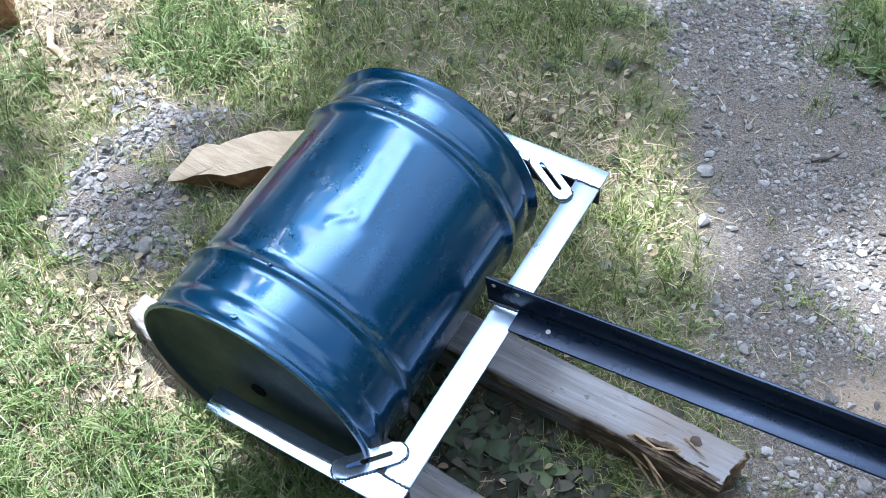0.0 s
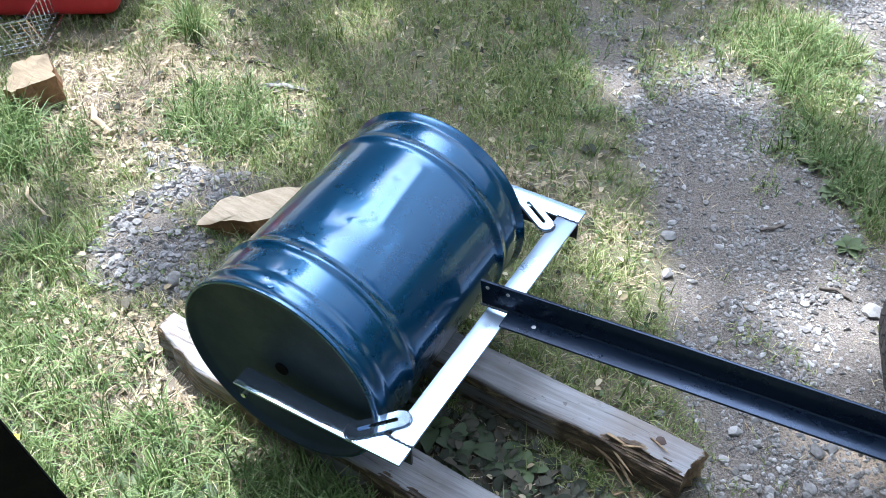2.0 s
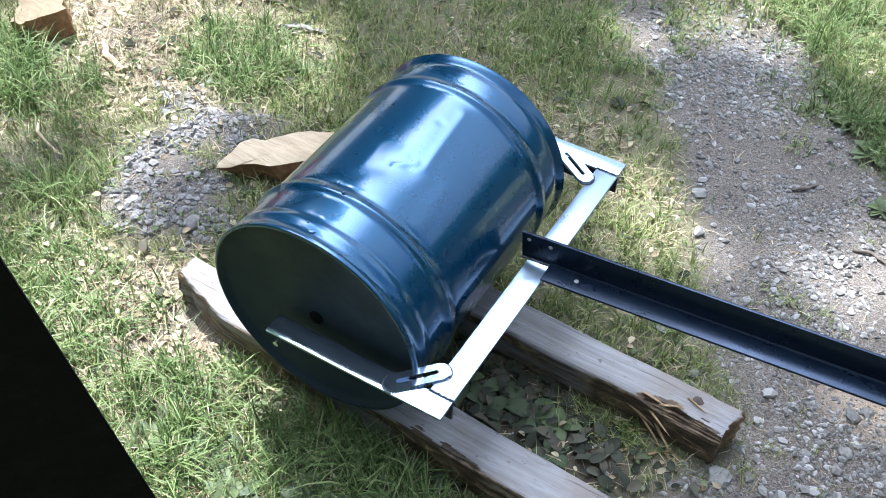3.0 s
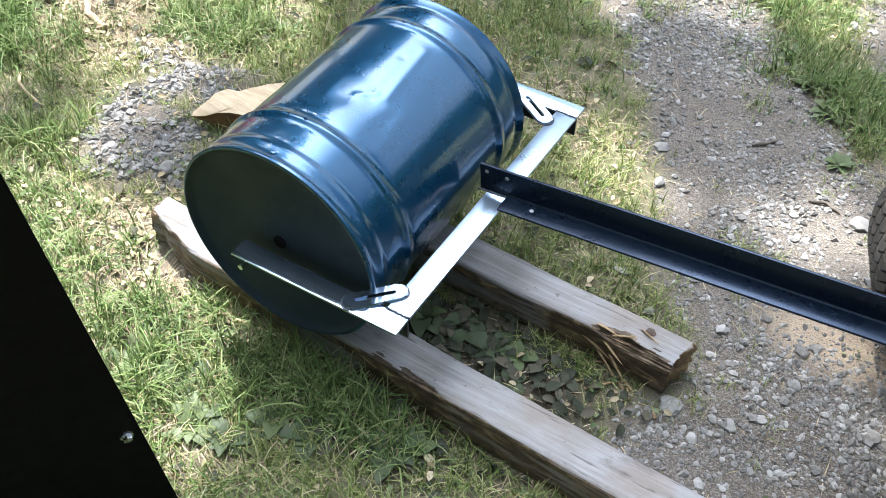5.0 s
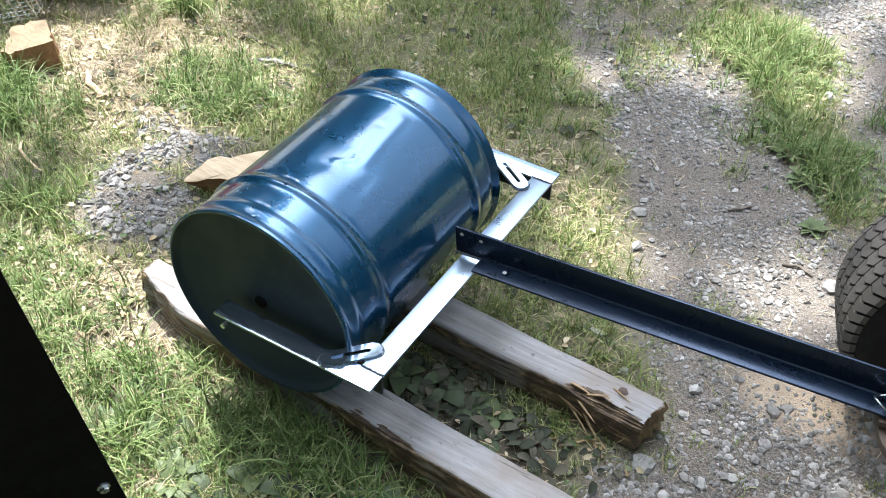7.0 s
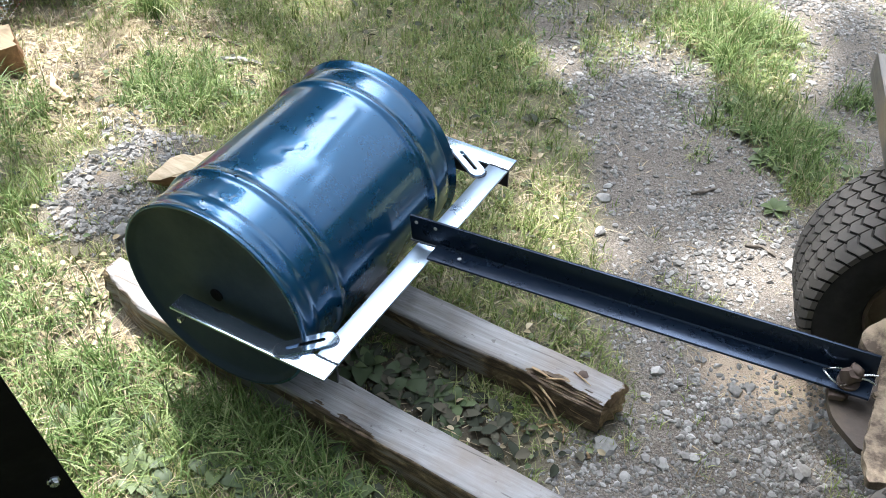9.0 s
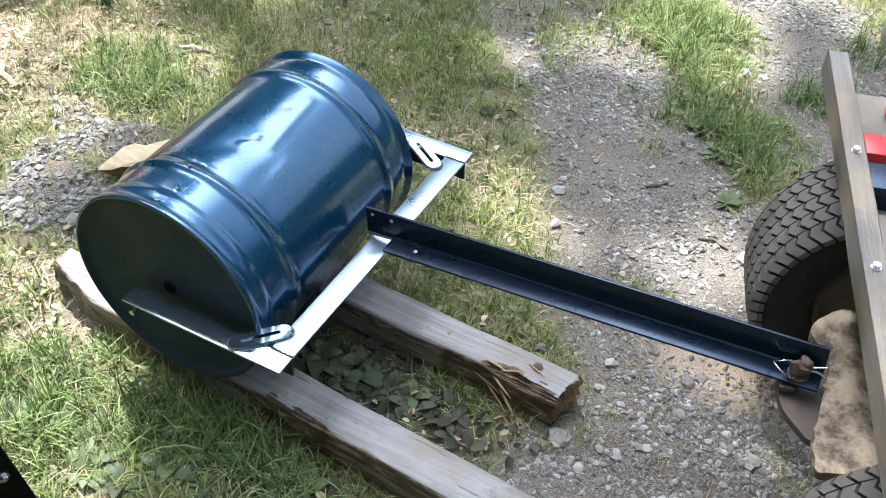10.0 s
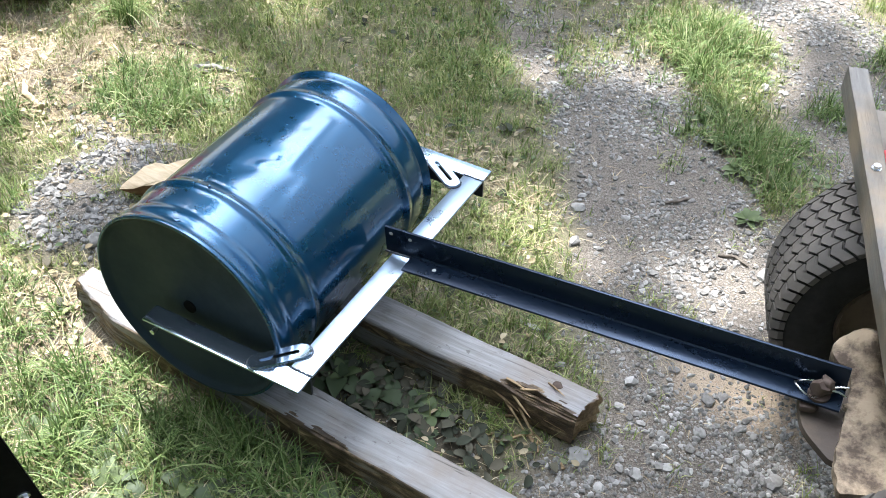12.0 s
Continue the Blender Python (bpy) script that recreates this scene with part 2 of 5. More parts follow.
STEEL = make_paint("bright_steel", (0.40, 0.50, 0.62), 0.30, 0.95, (0.35, 0.44, 0.55), 0.2, 7)
ARMSTEEL = make_paint("smooth_steel", (0.38, 0.48, 0.60), 0.09, 0.95, (0.33, 0.42, 0.53), 0.2, 7, rough_bump=0.03)
# the frame's own steel, with the shade under the flanges put into its colour
SHADED_WEB = make_paint("shaded_web_steel", (0.016, 0.020, 0.028), 0.35, 0.4, (0.03, 0.03, 0.034), 0.3, 14)
BLACK = make_paint("black_paint", (0.013, 0.024, 0.047), 0.27, 0.6, (0.02, 0.024, 0.03), 0.2, 14)
WELD = make_paint("weld_bead", (0.10, 0.11, 0.13), 0.45, 0.8, (0.03, 0.03, 0.03), 0.5, 60)
POST = make_paint("post_black", (0.0045, 0.0045, 0.005), 0.7, 0.0, (0.012, 0.012, 0.012), 0.3, 12)
RUBBER = make_paint("tyre_rubber", (0.008, 0.0075, 0.007), 0.8, 0.0, (0.018, 0.016, 0.014), 0.4, 25)
TREAD = make_paint("dusty_tread", (0.10, 0.09, 0.082), 0.9, 0.0, (0.16, 0.14, 0.12), 0.6, 25)
CREAM = make_paint("cream_paint", (0.31, 0.24, 0.165), 0.8, 0.0, (0.06, 0.042, 0.03), 0.95, 17, low=0.42, high=0.60, rough_bump=0.8)
OILY = make_paint("oily_dirt", (0.060, 0.045, 0.035), 0.6, 0.1, (0.15, 0.115, 0.08), 0.7, 11, low=0.45, high=0.7, rough_bump=0.5)
RIM = make_paint("rim_paint", (0.16, 0.12, 0.09), 0.6, 0.2, (0.07, 0.05, 0.04), 0.6, 20)
RUST = make_paint("rusty_steel", (0.085, 0.060, 0.048), 0.75, 0.3, (0.07, 0.05, 0.045), 0.6, 60)
ZINC = make_paint("zinc_bolt", (0.7, 0.72, 0.74), 0.25, 1.0, (0.4, 0.4, 0.4), 0.2, 60)
RED = make_paint("red_paint", (0.50, 0.03, 0.035), 0.35, 0.0, (0.25, 0.04, 0.04), 0.3, 20)
GREYBOX = make_paint("grey_sheet", (0.42, 0.42, 0.42), 0.5, 0.1, (0.25, 0.24, 0.22), 0.4, 14)
DECK = make_paint("dusty_deck", (0.17, 0.15, 0.13), 0.8, 0.0, (0.09, 0.075, 0.06), 0.8, 9, low=0.4)

POST.node_tree.nodes["Principled BSDF"].inputs["Specular IOR Level"].default_value = 0.08
SHADED_END.node_tree.nodes["Principled BSDF"].inputs["Specular IOR Level"].default_value = 0.18

DRUM.node_tree.nodes["Principled BSDF"].inputs["Coat Roughness"].default_value = 0.10

# ---------- building helpers ----------
BASE = {}


def thing(name, at, label, category, group="", kind=""):
    """An empty at the base of a thing; its parts are given in world coordinates."""
    ob = new(name)
    ob.location = at
    BASE[ob.name] = Vector(at)
    return tagged(ob, label, category, group, kind)


def finish(bm, name, mat, smooth=0):
    me = bpy.data.meshes.new(name)
    bmesh.ops.recalc_face_normals(bm, faces=bm.faces)
    bm.to_mesh(me)
    bm.free()
    for m in mat if isinstance(mat, (list, tuple)) else [mat]:
        me.materials.append(m)
    if smooth:
        me.polygons.foreach_set("use_smooth", [True] * len(me.polygons))
        me.set_sharp_from_angle(angle=radians(smooth))
    return me


def part(name, bm, mat, parent, label="", smooth=35):
    bm.transform(Matrix.Translation(-BASE[parent.name]))
    ob = new(name, finish(bm, name, mat, smooth))
    ob.parent = parent
    BASE[ob.name] = BASE[parent.name]
    return tagged(ob, label) if label else ob


def single(name, bm, mat, at, label, category, group="", kind="", smooth=35):
    """A thing that is one mesh, given in world coordinates, with its origin at its base."""
    bm.transform(Matrix.Translation(-Vector(at)))
    ob = new(name, finish(bm, name, mat, smooth))
    ob.location = at
    BASE[ob.name] = Vector(at)
    return tagged(ob, label, category, group, kind)


def box(bm, lo, hi, bevel=0.0, m=None, seg=2):
    lo, hi = Vector(lo), Vector(hi)
    r = bmesh.ops.create_cube(bm, size=1.0, matrix=Matrix.Translation((lo + hi) / 2) @ Matrix.Diagonal((*(hi - lo), 1)))
    vs = r["verts"]
    if bevel:
        es = list({e for v in vs for e in v.link_edges})
        r = bmesh.ops.bevel(bm, geom=es, offset=bevel, segments=seg, affect="EDGES", profile=0.5)
        vs = list({v for f in r["faces"] for v in f.verts} | {v for v in vs if v.is_valid})
    if m is not None:
        bmesh.ops.transform(bm, matrix=m, verts=[v for v in vs if v.is_valid])
    return vs


def tube(bm, a, b, r, seg=12, r2=None):
    a, b = Vector(a), Vector(b)
    d = b - a
    q = Vector((0, 0, 1)).rotation_difference(d).to_matrix().to_4x4()
    bmesh.ops.create_cone(bm, cap_ends=True, segments=seg, radius1=r, radius2=r if r2 is None else r2, depth=d.length,
                          matrix=Matrix.Translation((a + b) / 2) @ q)


def lathe(bm, profile, seg=64, m=None, close=False):
    """Revolves (radius, along) about the local y axis."""
    rings = []
    for r, y in profile:
        rings.append([bm.verts.new((r * math.cos(2 * math.pi * k / seg), y, r * math.sin(2 * math.pi * k / seg))) for k in range(seg)])
    n = len(rings)
    for i in range(n if close else n - 1):
        a, b = rings[i], rings[(i + 1) % n]
        for k in range(seg):
            bm.faces.new((a[k], a[(k + 1) % seg], b[(k + 1) % seg], b[k]))
    if m is not None:
        bmesh.ops.transform(bm, matrix=m, verts=[v for ring in rings for v in ring])
    return rings


def wire(bm, pts, r, seg=6):
    """A round wire along points."""
    pts = [Vector(p) for p in pts]
    rings = []
    for i, p in enumerate(pts):
        d = (pts[min(i + 1, len(pts) - 1)] - pts[max(i - 1, 0)]).normalized()
        s = d.orthogonal().normalized() if not rings else (side - d * side.dot(d)).normalized()
        side = s
        u = d.cross(s)
        rings.append([bm.verts.new(p + r * (math.cos(2 * math.pi * k / seg) * s + math.sin(2 * math.pi * k / seg) * u)) for k in range(seg)])
    for a, b in zip(rings, rings[1:]):
        for k in range(seg):
            bm.faces.new((a[k], a[(k + 1) % seg], b[(k + 1) % seg], b[k]))
    bm.faces.new(rings[0][::-1])
    bm.faces.new(rings[-1])


def mesh_from(name, verts, faces, mat):
    me = bpy.data.meshes.new(name)
    me.from_pydata(verts, [], faces)
    me.materials.append(mat)
    return me


def quick_mesh(name, co, loops, counts, mat, smooth=False):
    """A mesh out of arrays: corners, loop indices, and the loop count of each face."""
    me = bpy.data.meshes.new(name)
    me.vertices.add(len(co))
    me.vertices.foreach_set("co", np.asarray(co, np.float32).ravel())
    me.loops.add(len(loops))
    me.loops.foreach_set("vertex_index", np.asarray(loops, np.int32))
    me.polygons.add(len(counts))
    starts = np.concatenate([[0], np.cumsum(counts)[:-1]]).astype(np.int32)
    me.polygons.foreach_set("loop_start", starts)
    me.polygons.foreach_set("use_smooth", [smooth] * len(counts))
    me.materials.append(mat)
    me.update(calc_edges=True)
    me.validate()
    return me


# ---------- the ground ----------
TIMBERS = ((-0.775, 0.66, 0.128, -2.4), (-0.46, 0.440, 0.450, -1.0))


def wob(x, y, s=1.0, k=0.0):
    return noise.noise((x * s + k, y * s - k, k * 0.7))


def sstep(a, b, x):
    """A smooth step from 0 at a to 1 at b (b may be less than a)."""
    t = min(1.0, max(0.0, (x - a) / (b - a)))
    return t * t * (3 - 2 * t)


def plan(x, y):
    """From the ground to the plan on which its patches are laid out."""
    return (x + 0.01) / 1.06, (y - 0.02) / 1.035


def laid(x, y):
    """From the plan to the ground."""
    return 1.06 * x - 0.01, 1.035 * y + 0.02


def blob(x, y, cx, cy, rx, ry=None):
    x, y = plan(x, y)
    ry = ry or rx
    d = math.hypot((x - cx) / rx, (y - cy) / ry) + 0.45 * wob(x, y, 6, cx) + 0.25 * wob(x, y, 17, cy)
    return 1 - sstep(0.35, 1.3, d)


def tracks(x, y):
    """How far a place lies on the worn gravel of the drive: 0 to 1."""
    x, y = plan(x, y)
    u = x + 0.75 * y + 0.10 * wob(x, y, 2.2, 3.1) + 0.05 * wob(x, y, 7, 1.7)
    left = 0.90 - 0.16 * (1 - sstep(0.5, 1.0, y)) - 0.25 * (1 - sstep(0.1, 0.45, y))
    one = sstep(left - 0.07, left + 0.07, u)
    strip = sstep(1.38, 1.60, u + 0.12 * (y - 1.6) + 0.12 * wob(x, y, 9, 4)) * (1 - sstep(1.66, 1.88, u + 0.12 * wob(x, y, 8, 6))) * sstep(1.18, 1.42, y - 0.15 * wob(x, y, 3, 5))
    out = sstep(2.35, 2.55, u) * sstep(1.6, 1.9, y)
    end = sstep(1.70, 2.15, y + 0.25 * wob(x, y, 4, 2)) * (1 - sstep(1.75, 1.95, u))
    return max(0.0, one * (1 - strip) * (1 - out) * (1 - 0.85 * end))


def pile(x, y):
    return max(blob(x, y, -0.96, 0.36, 0.20, 0.2), blob(x, y, -0.99, 0.60, 0.24, 0.13))


def soil(x, y):
    return max(blob(x, y, -1.48, 0.74, 0.40, 0.30), 0.8 * blob(x, y, -1.35, 1.05, 0.35, 0.22), 0.8 * blob(x, y, -0.72, 0.04, 0.30, 0.16), 0.6 * blob(x, y, -0.25, 1.05, 0.3, 0.12))


def height(x, y):
    if abs(x) > 4 or abs(y - 1) > 4:
        return 0.0
    h = 0.014 * wob(x, y, 1.6, 2) + 0.008 * wob(x, y, 5, 4) + 0.003 * wob(x, y, 17, 6)
    h += 0.030 * pile(x, y) * (1 + 0.5 * wob(x, y, 9, 2))
    h -= 0.012 * tracks(x, y)
    for x0, x1, yc, turn in TIMBERS:
        yc = yc + (x - (x0 + x1) / 2) * math.tan(radians(turn))
        near = (1 - sstep(0.05, 0.22, abs(y - yc))) * sstep(x0 - 0.2, x0, x) * (1 - sstep(x1, x1 + 0.2, x))
        h = h * (1 - near) - 0.004 * near
    return h


def axis_steps(lo, hi, step, far):
    inner = list(np.arange(lo, hi + 1e-6, step))
    out, d = [], step
    p = hi
    while p < far:
        d *= 1.35
        p += d
        out.append(p)
    pre, d, p = [], step, lo
    while p > -far:
        d *= 1.35
        p -= d
        pre.append(p)
    return pre[::-1] + inner + out


xs = axis_steps(-2.6, 1.7, 0.025, 400)
ys = axis_steps(-1.0, 3.3, 0.025, 400)
co, zone = [], []
for y in ys:
    for x in xs:
        co.append((x, y, height(x, y)))
        near = -3 < x < 2.2 and -1.3 < y < 3.8
        t = tracks(x, y) if near else 0.0
        if not near:
            zone.append((0.0, 0.0, 0.92, 0.0))
            continue
        # the yard's own patches fade into the meadow round it
        f = sstep(-3.0, -2.4, x) * (1 - sstep(1.5, 2.2, x)) * sstep(-1.3, -0.8, y) * (1 - sstep(3.1, 3.8, y))
        green = (1 - t) * (0.55 + 0.4 * wob(x, y, 3, 9)) * (1 - soil(x, y)) * (1 - pile(x, y))
        # last value: litter soil darkened further where shade lies by the timbers
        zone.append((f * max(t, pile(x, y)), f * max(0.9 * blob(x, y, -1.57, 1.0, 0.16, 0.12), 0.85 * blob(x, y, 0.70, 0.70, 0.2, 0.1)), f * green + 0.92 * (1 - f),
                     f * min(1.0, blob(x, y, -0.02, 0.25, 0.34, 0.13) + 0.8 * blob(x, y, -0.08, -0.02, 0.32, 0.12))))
nx = len(xs)
loops = [i for r in range(len(ys) - 1) for c in range(nx - 1) for i in (r * nx + c, r * nx + c + 1, (r + 1) * nx + c + 1, (r + 1) * nx + c)]
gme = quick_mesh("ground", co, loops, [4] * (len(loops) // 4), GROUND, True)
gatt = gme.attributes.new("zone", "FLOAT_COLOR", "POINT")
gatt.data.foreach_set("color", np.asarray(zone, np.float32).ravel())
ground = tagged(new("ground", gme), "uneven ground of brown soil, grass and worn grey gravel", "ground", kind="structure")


def under_timber(x, y, pad=0.0):
    return any(x0 - pad < x < x1 + pad and abs(y - yc - (x - (x0 + x1) / 2) * math.tan(radians(turn))) < 0.052 + pad for x0, x1, yc, turn in TIMBERS)


def blocked(x, y):
    """Where things stand on the ground and nothing grows."""
    return under_timber(x, y, 0.004)


def blades(name, mat, places, rng, tall, wide, lean, label, category, segs=3, curl=0.75, tuft=1, spread=0.014):
    """Many thin bent blades in one mesh, tuft of them to a place. places: x, y, size."""
    at = np.repeat(np.array([(x, y, height(x, y) - 0.004) for x, y, _ in places]), tuft, axis=0)
    n = len(at)
    size = np.repeat(np.array([s for *_, s in places]), tuft) * rng.uniform(0.7, 1.15, n)
    a = rng.uniform(0, 2 * np.pi, n)
    d = np.stack([np.cos(a), np.sin(a), 0 * a], 1)
    if tuft > 1:
        o = rng.uniform(0, 2 * np.pi, n)
        p = at + np.stack([np.cos(o), np.sin(o), 0 * o], 1) * (spread * rng.uniform(0, 1, n) ** 0.7)[:, None]
    else:
        p = at
    L = size * rng.uniform(tall[0], tall[1], n)
    W = rng.uniform(wide[0], wide[1], n) * (0.6 + 0.4 * size)
    bend = rng.uniform(lean[0], lean[1], n)
    twist = a + np.pi / 2 + rng.uniform(-0.6, 0.6, n)
    s = np.stack([np.cos(twist), np.sin(twist), 0 * a], 1)
    rows = []
    for k in range(segs + 1):
        t = k / segs
        ang = bend * (1 - curl + curl * 1.3 * t)
        out = L * t * np.sin(np.minimum(ang, 1.75))
        up = L * t * np.cos(np.minimum(ang, 1.5)) + 0.004
        c = p + d * out[:, None] + np.array([0, 0, 1.0]) * up[:, None]
        w = (W * (1 - 0.85 * t ** 1.6) / 2)[:, None]
        rows += [c - s * w, c + s * w]
    vs = np.stack(rows, 1).reshape(-1, 3)
    per = 2 * (segs + 1)
    quad = np.array([[2 * k, 2 * k + 1, 2 * k + 3, 2 * k + 2] for k in range(segs)]).ravel()
    lp = (np.arange(n)[:, None] * per + quad[None]).ravel()
    me = quick_mesh(name, vs, lp, np.full(n * segs, 4), mat, True)
    return tagged(new(name, me), label, category, kind="stuff")


rng = np.random.default_rng(5)


def scatter(count, dens, area=(-2.5, 1.5, -0.9, 3.2)):
    out = []
    x0, x1, y0, y1 = area
    tries = 0
    while len(out) < count and tries < count * 8:
        tries += 1
        x, y = rng.uniform(x0, x1), rng.uniform(y0, y1)
        d = dens(x, y)
        if d > 0 and rng.random() < d and not blocked(x, y):
            out.append((x, y, 0.55 + 0.45 * min(1, d) * rng.uniform(0.6, 1.3)))
    return out


def lushness(x, y):
    a = max(0.55 * blob(x, y, -0.62, -0.24, 0.40, 0.24), 1.2 * blob(x, y, -0.18, -0.01, 0.28, 0.05), 0.8 * blob(x, y, -0.42, 0.02, 0.14, 0.035), blob(x, y, -0.02, -0.06, 0.10, 0.05), 1.0 * blob(x, y, -1.10, 0.87, 0.24, 0.15), blob(x, y, -0.95, -0.05, 0.3, 0.2) * 0.6,
            blob(x, y, 0.12, 1.95, 0.2, 0.32), blob(x, y, 0.42, 1.56, 0.3, 0.2), blob(x, y, -1.7, 0.45, 0.35, 0.2) * 0.8,
            0.5 * blob(x, y, -0.4, -0.5, 0.5, 0.25), blob(x, y, -0.35, 1.6, 0.3, 0.35) * 0.45)
    return a * (1 - 0.8 * pile(x, y)) * (1 - 0.9 * tracks(x, y)) + 0.6 * blob(x, y, 0.59, 1.91, 0.12, 0.10) + 0.4 * blob(x, y, 0.66, 2.20, 0.10, 0.10)


def meadow(x, y):
    g = 0.72 + 0.5 * wob(x, y, 2.8, 7) + 0.3 * wob(x, y, 9, 3)
    g *= 1 - 0.6 * soil(x, y)
    g *= 1 - 0.93 * pile(x, y)
    g *= 1 - 0.985 * tracks(x, y)
    g += 0.35 * blob(x, y, 0.02, 0.80, 0.16, 0.14) + 0.25 * blob(x, y, 0.08, 0.56, 0.16, 0.06) + 0.9 * blob(x, y, 0.17, 0.33, 0.11, 0.06)
    g -= 0.5 * blob(x, y, -0.78, 0.08, 0.22, 0.16) + 0.9 * blob(x, y, -0.02, 0.25, 0.34, 0.13)
    g -= 0.30 * blob(x, y, -0.5, -0.1, 0.45, 0.3)
    return max(0.0, g)


def tufty(x, y):
    return 0.5 * sstep(0.25, 0.55, wob(x, y, 6, 12)) * tracks(x, y) + 0.6 * blob(x, y, 0.42, 0.86, 0.09, 0.05) + 0.5 * blob(x, y, 0.36, 0.50, 0.08, 0.05)


blades("meadow_grass", GRASS, scatter(20000, meadow), rng, (0.018, 0.072), (0.0016, 0.0042), (0.15, 1.3), "short olive green meadow grass on the ground", "grass", segs=2, tuft=9, spread=0.022)
blades("lush_grass", LUSH, scatter(3800, lushness), rng, (0.035, 0.135), (0.002, 0.0055), (0.15, 1.35), "taller bright green grass in tufts", "grass", tuft=10, spread=0.026)
blades("outer_grass", GRASS, [(x, y, s) for x, y, s in scatter(26000, lambda x, y: 0.0 if -2.4 < x < 1.4 and -0.8 < y < 3.1 else (0.8 if x < 1.4 or y < 0 else 0.5), (-6, 5, -5, 7))], rng,
       (0.06, 0.16), (0.006, 0.014), (0.3, 1.3), "rough meadow grass round the yard", "grass", 2)
blades("track_tufts", GRASS, scatter(1900, tufty, (-0.5, 1.3, 0.2, 2.6)), rng, (0.02, 0.06), (0.0018, 0.004), (0.3, 1.4), "thin grass tufts in the gravel", "grass", tuft=3)


def strawy(x, y):
    return (0.28 + 0.9 * blob(x, y, -0.76, 0.06, 0.30, 0.2) + 0.8 * blob(x, y, -0.5, -0.12, 0.42, 0.3) + 1.0 * soil(x, y)
            + 0.25 * blob(x, y, 0.05, 0.9, 0.3, 0.2)) * (1 - 0.85 * tracks(x, y)) * (1 - 0.6 * pile(x, y))


blades("dry_straw", STRAW, scatter(25000, strawy), rng, (0.02, 0.09), (0.0015, 0.0045), (1.25, 1.6), "dry pale straw lying between the grass", "straw", segs=2, curl=0.12)
blades("dry_grass", STRAW, scatter(2600, lambda x, y: 0.30 * meadow(x, y) + 0.5 * lushness(x, y) + 0.4 * soil(x, y)), rng, (0.04, 0.12), (0.002, 0.004), (0.2, 1.3),
       "dry standing grass stalks among the green", "grass", tuft=4, spread=0.03)

blades("tall_tufts", LUSH, [(x + 0.05 * rng.normal(), y + 0.04 * rng.normal(), s) for x, y, s, c in ((-1.60, 1.20, 1.2, 16), (-1.71, 0.53, 1.0, 26), (-1.82, 0.56, 1.0, 22), (-1.62, 0.46, 0.9, 18), (-0.30, -0.06, 0.8, 20), (-0.20, -0.03, 0.8, 20),
                                                                                              (-0.36, -0.02, 0.7, 16), (-0.08, 0.02, 0.6, 12), (-1.20, 0.30, 0.6, 14), (-1.28, 0.22, 0.7, 16), (-0.62, -0.06, 0.8, 20), (-0.52, -0.20, 0.8, 20), (-1.47, 0.62, 0.7, 8)) for _ in range(c)],
       rng, (0.08, 0.19), (0.0025, 0.006), (0.1, 1.1), "tall coarse tufts of long-bladed grass", "grass", segs=4, curl=0.9, tuft=7, spread=0.02)

# ---------- gravel ----------


def lump(bm, at, size, seed, sub=1, flat=0.6):
    r = bmesh.ops.create_icosphere(bm, subdivisions=sub, radius=1.0)
    k = random.Random(seed)
    sx, sy, sz = size * k.uniform(0.75, 1.3), size * k.uniform(0.6, 1.0), size * flat * k.uniform(0.6, 1.0)
    a = k.uniform(0, 6.3)
    m = Matrix.Translation(at) @ Matrix.Rotation(a, 4, "Z") @ Matrix.Rotation(k.uniform(-0.3, 0.3), 4, "X") @ Matrix.Diagonal((sx, sy, sz, 1))
    for v in r["verts"]:
        v.co *= 1 + 0.42 * noise.noise(v.co * 1.3 + Vector((seed * 3.1, seed, 0)))
    bmesh.ops.transform(bm, matrix=m, verts=r["verts"])


def gravel_stuff(name, count, dens, sizes, area, label, mat=None, power=3.4, rough=0.36):
    tm = bmesh.new()
    bmesh.ops.create_icosphere(tm, subdivisions=1, radius=1.0)
    tv = np.array([v.co for v in tm.verts])
    tf = np.array([[v.index for v in fc.verts] for fc in tm.faces])
    tm.free()
    pts = scatter(count, dens, area)
    n = len(pts)
    base = np.array([(x, y, height(x, y)) for x, y, _ in pts])
    s = rng.uniform(0, 1, n) ** power * (sizes[1] - sizes[0]) + sizes[0]
    sc = np.stack([s * rng.uniform(0.8, 1.35, n), s * rng.uniform(0.6, 1.0, n), s * rng.uniform(0.5, 0.95, n)], 1)
    a = rng.uniform(0, 6.3, n)
    v = tv[None] * (1 + rng.uniform(-rough, 0.85 * rough, (n, len(tv), 1))) * sc[:, None]
    c, d = np.cos(a)[:, None], np.sin(a)[:, None]
    v = np.stack([v[..., 0] * c - v[..., 1] * d, v[..., 0] * d + v[..., 1] * c, v[..., 2]], -1)
    v += base[:, None] + np.array([0, 0, 1]) * (sc[:, 2] * 0.1)[:, None, None]
    lp = (np.arange(n)[:, None, None] * len(tv) + tf[None]).ravel()
    return tagged(new(name, quick_mesh(name, v.reshape(-1, 3), lp, np.full(n * len(tf), 3), mat or GRAVEL)), label, "gravel", kind="stuff")


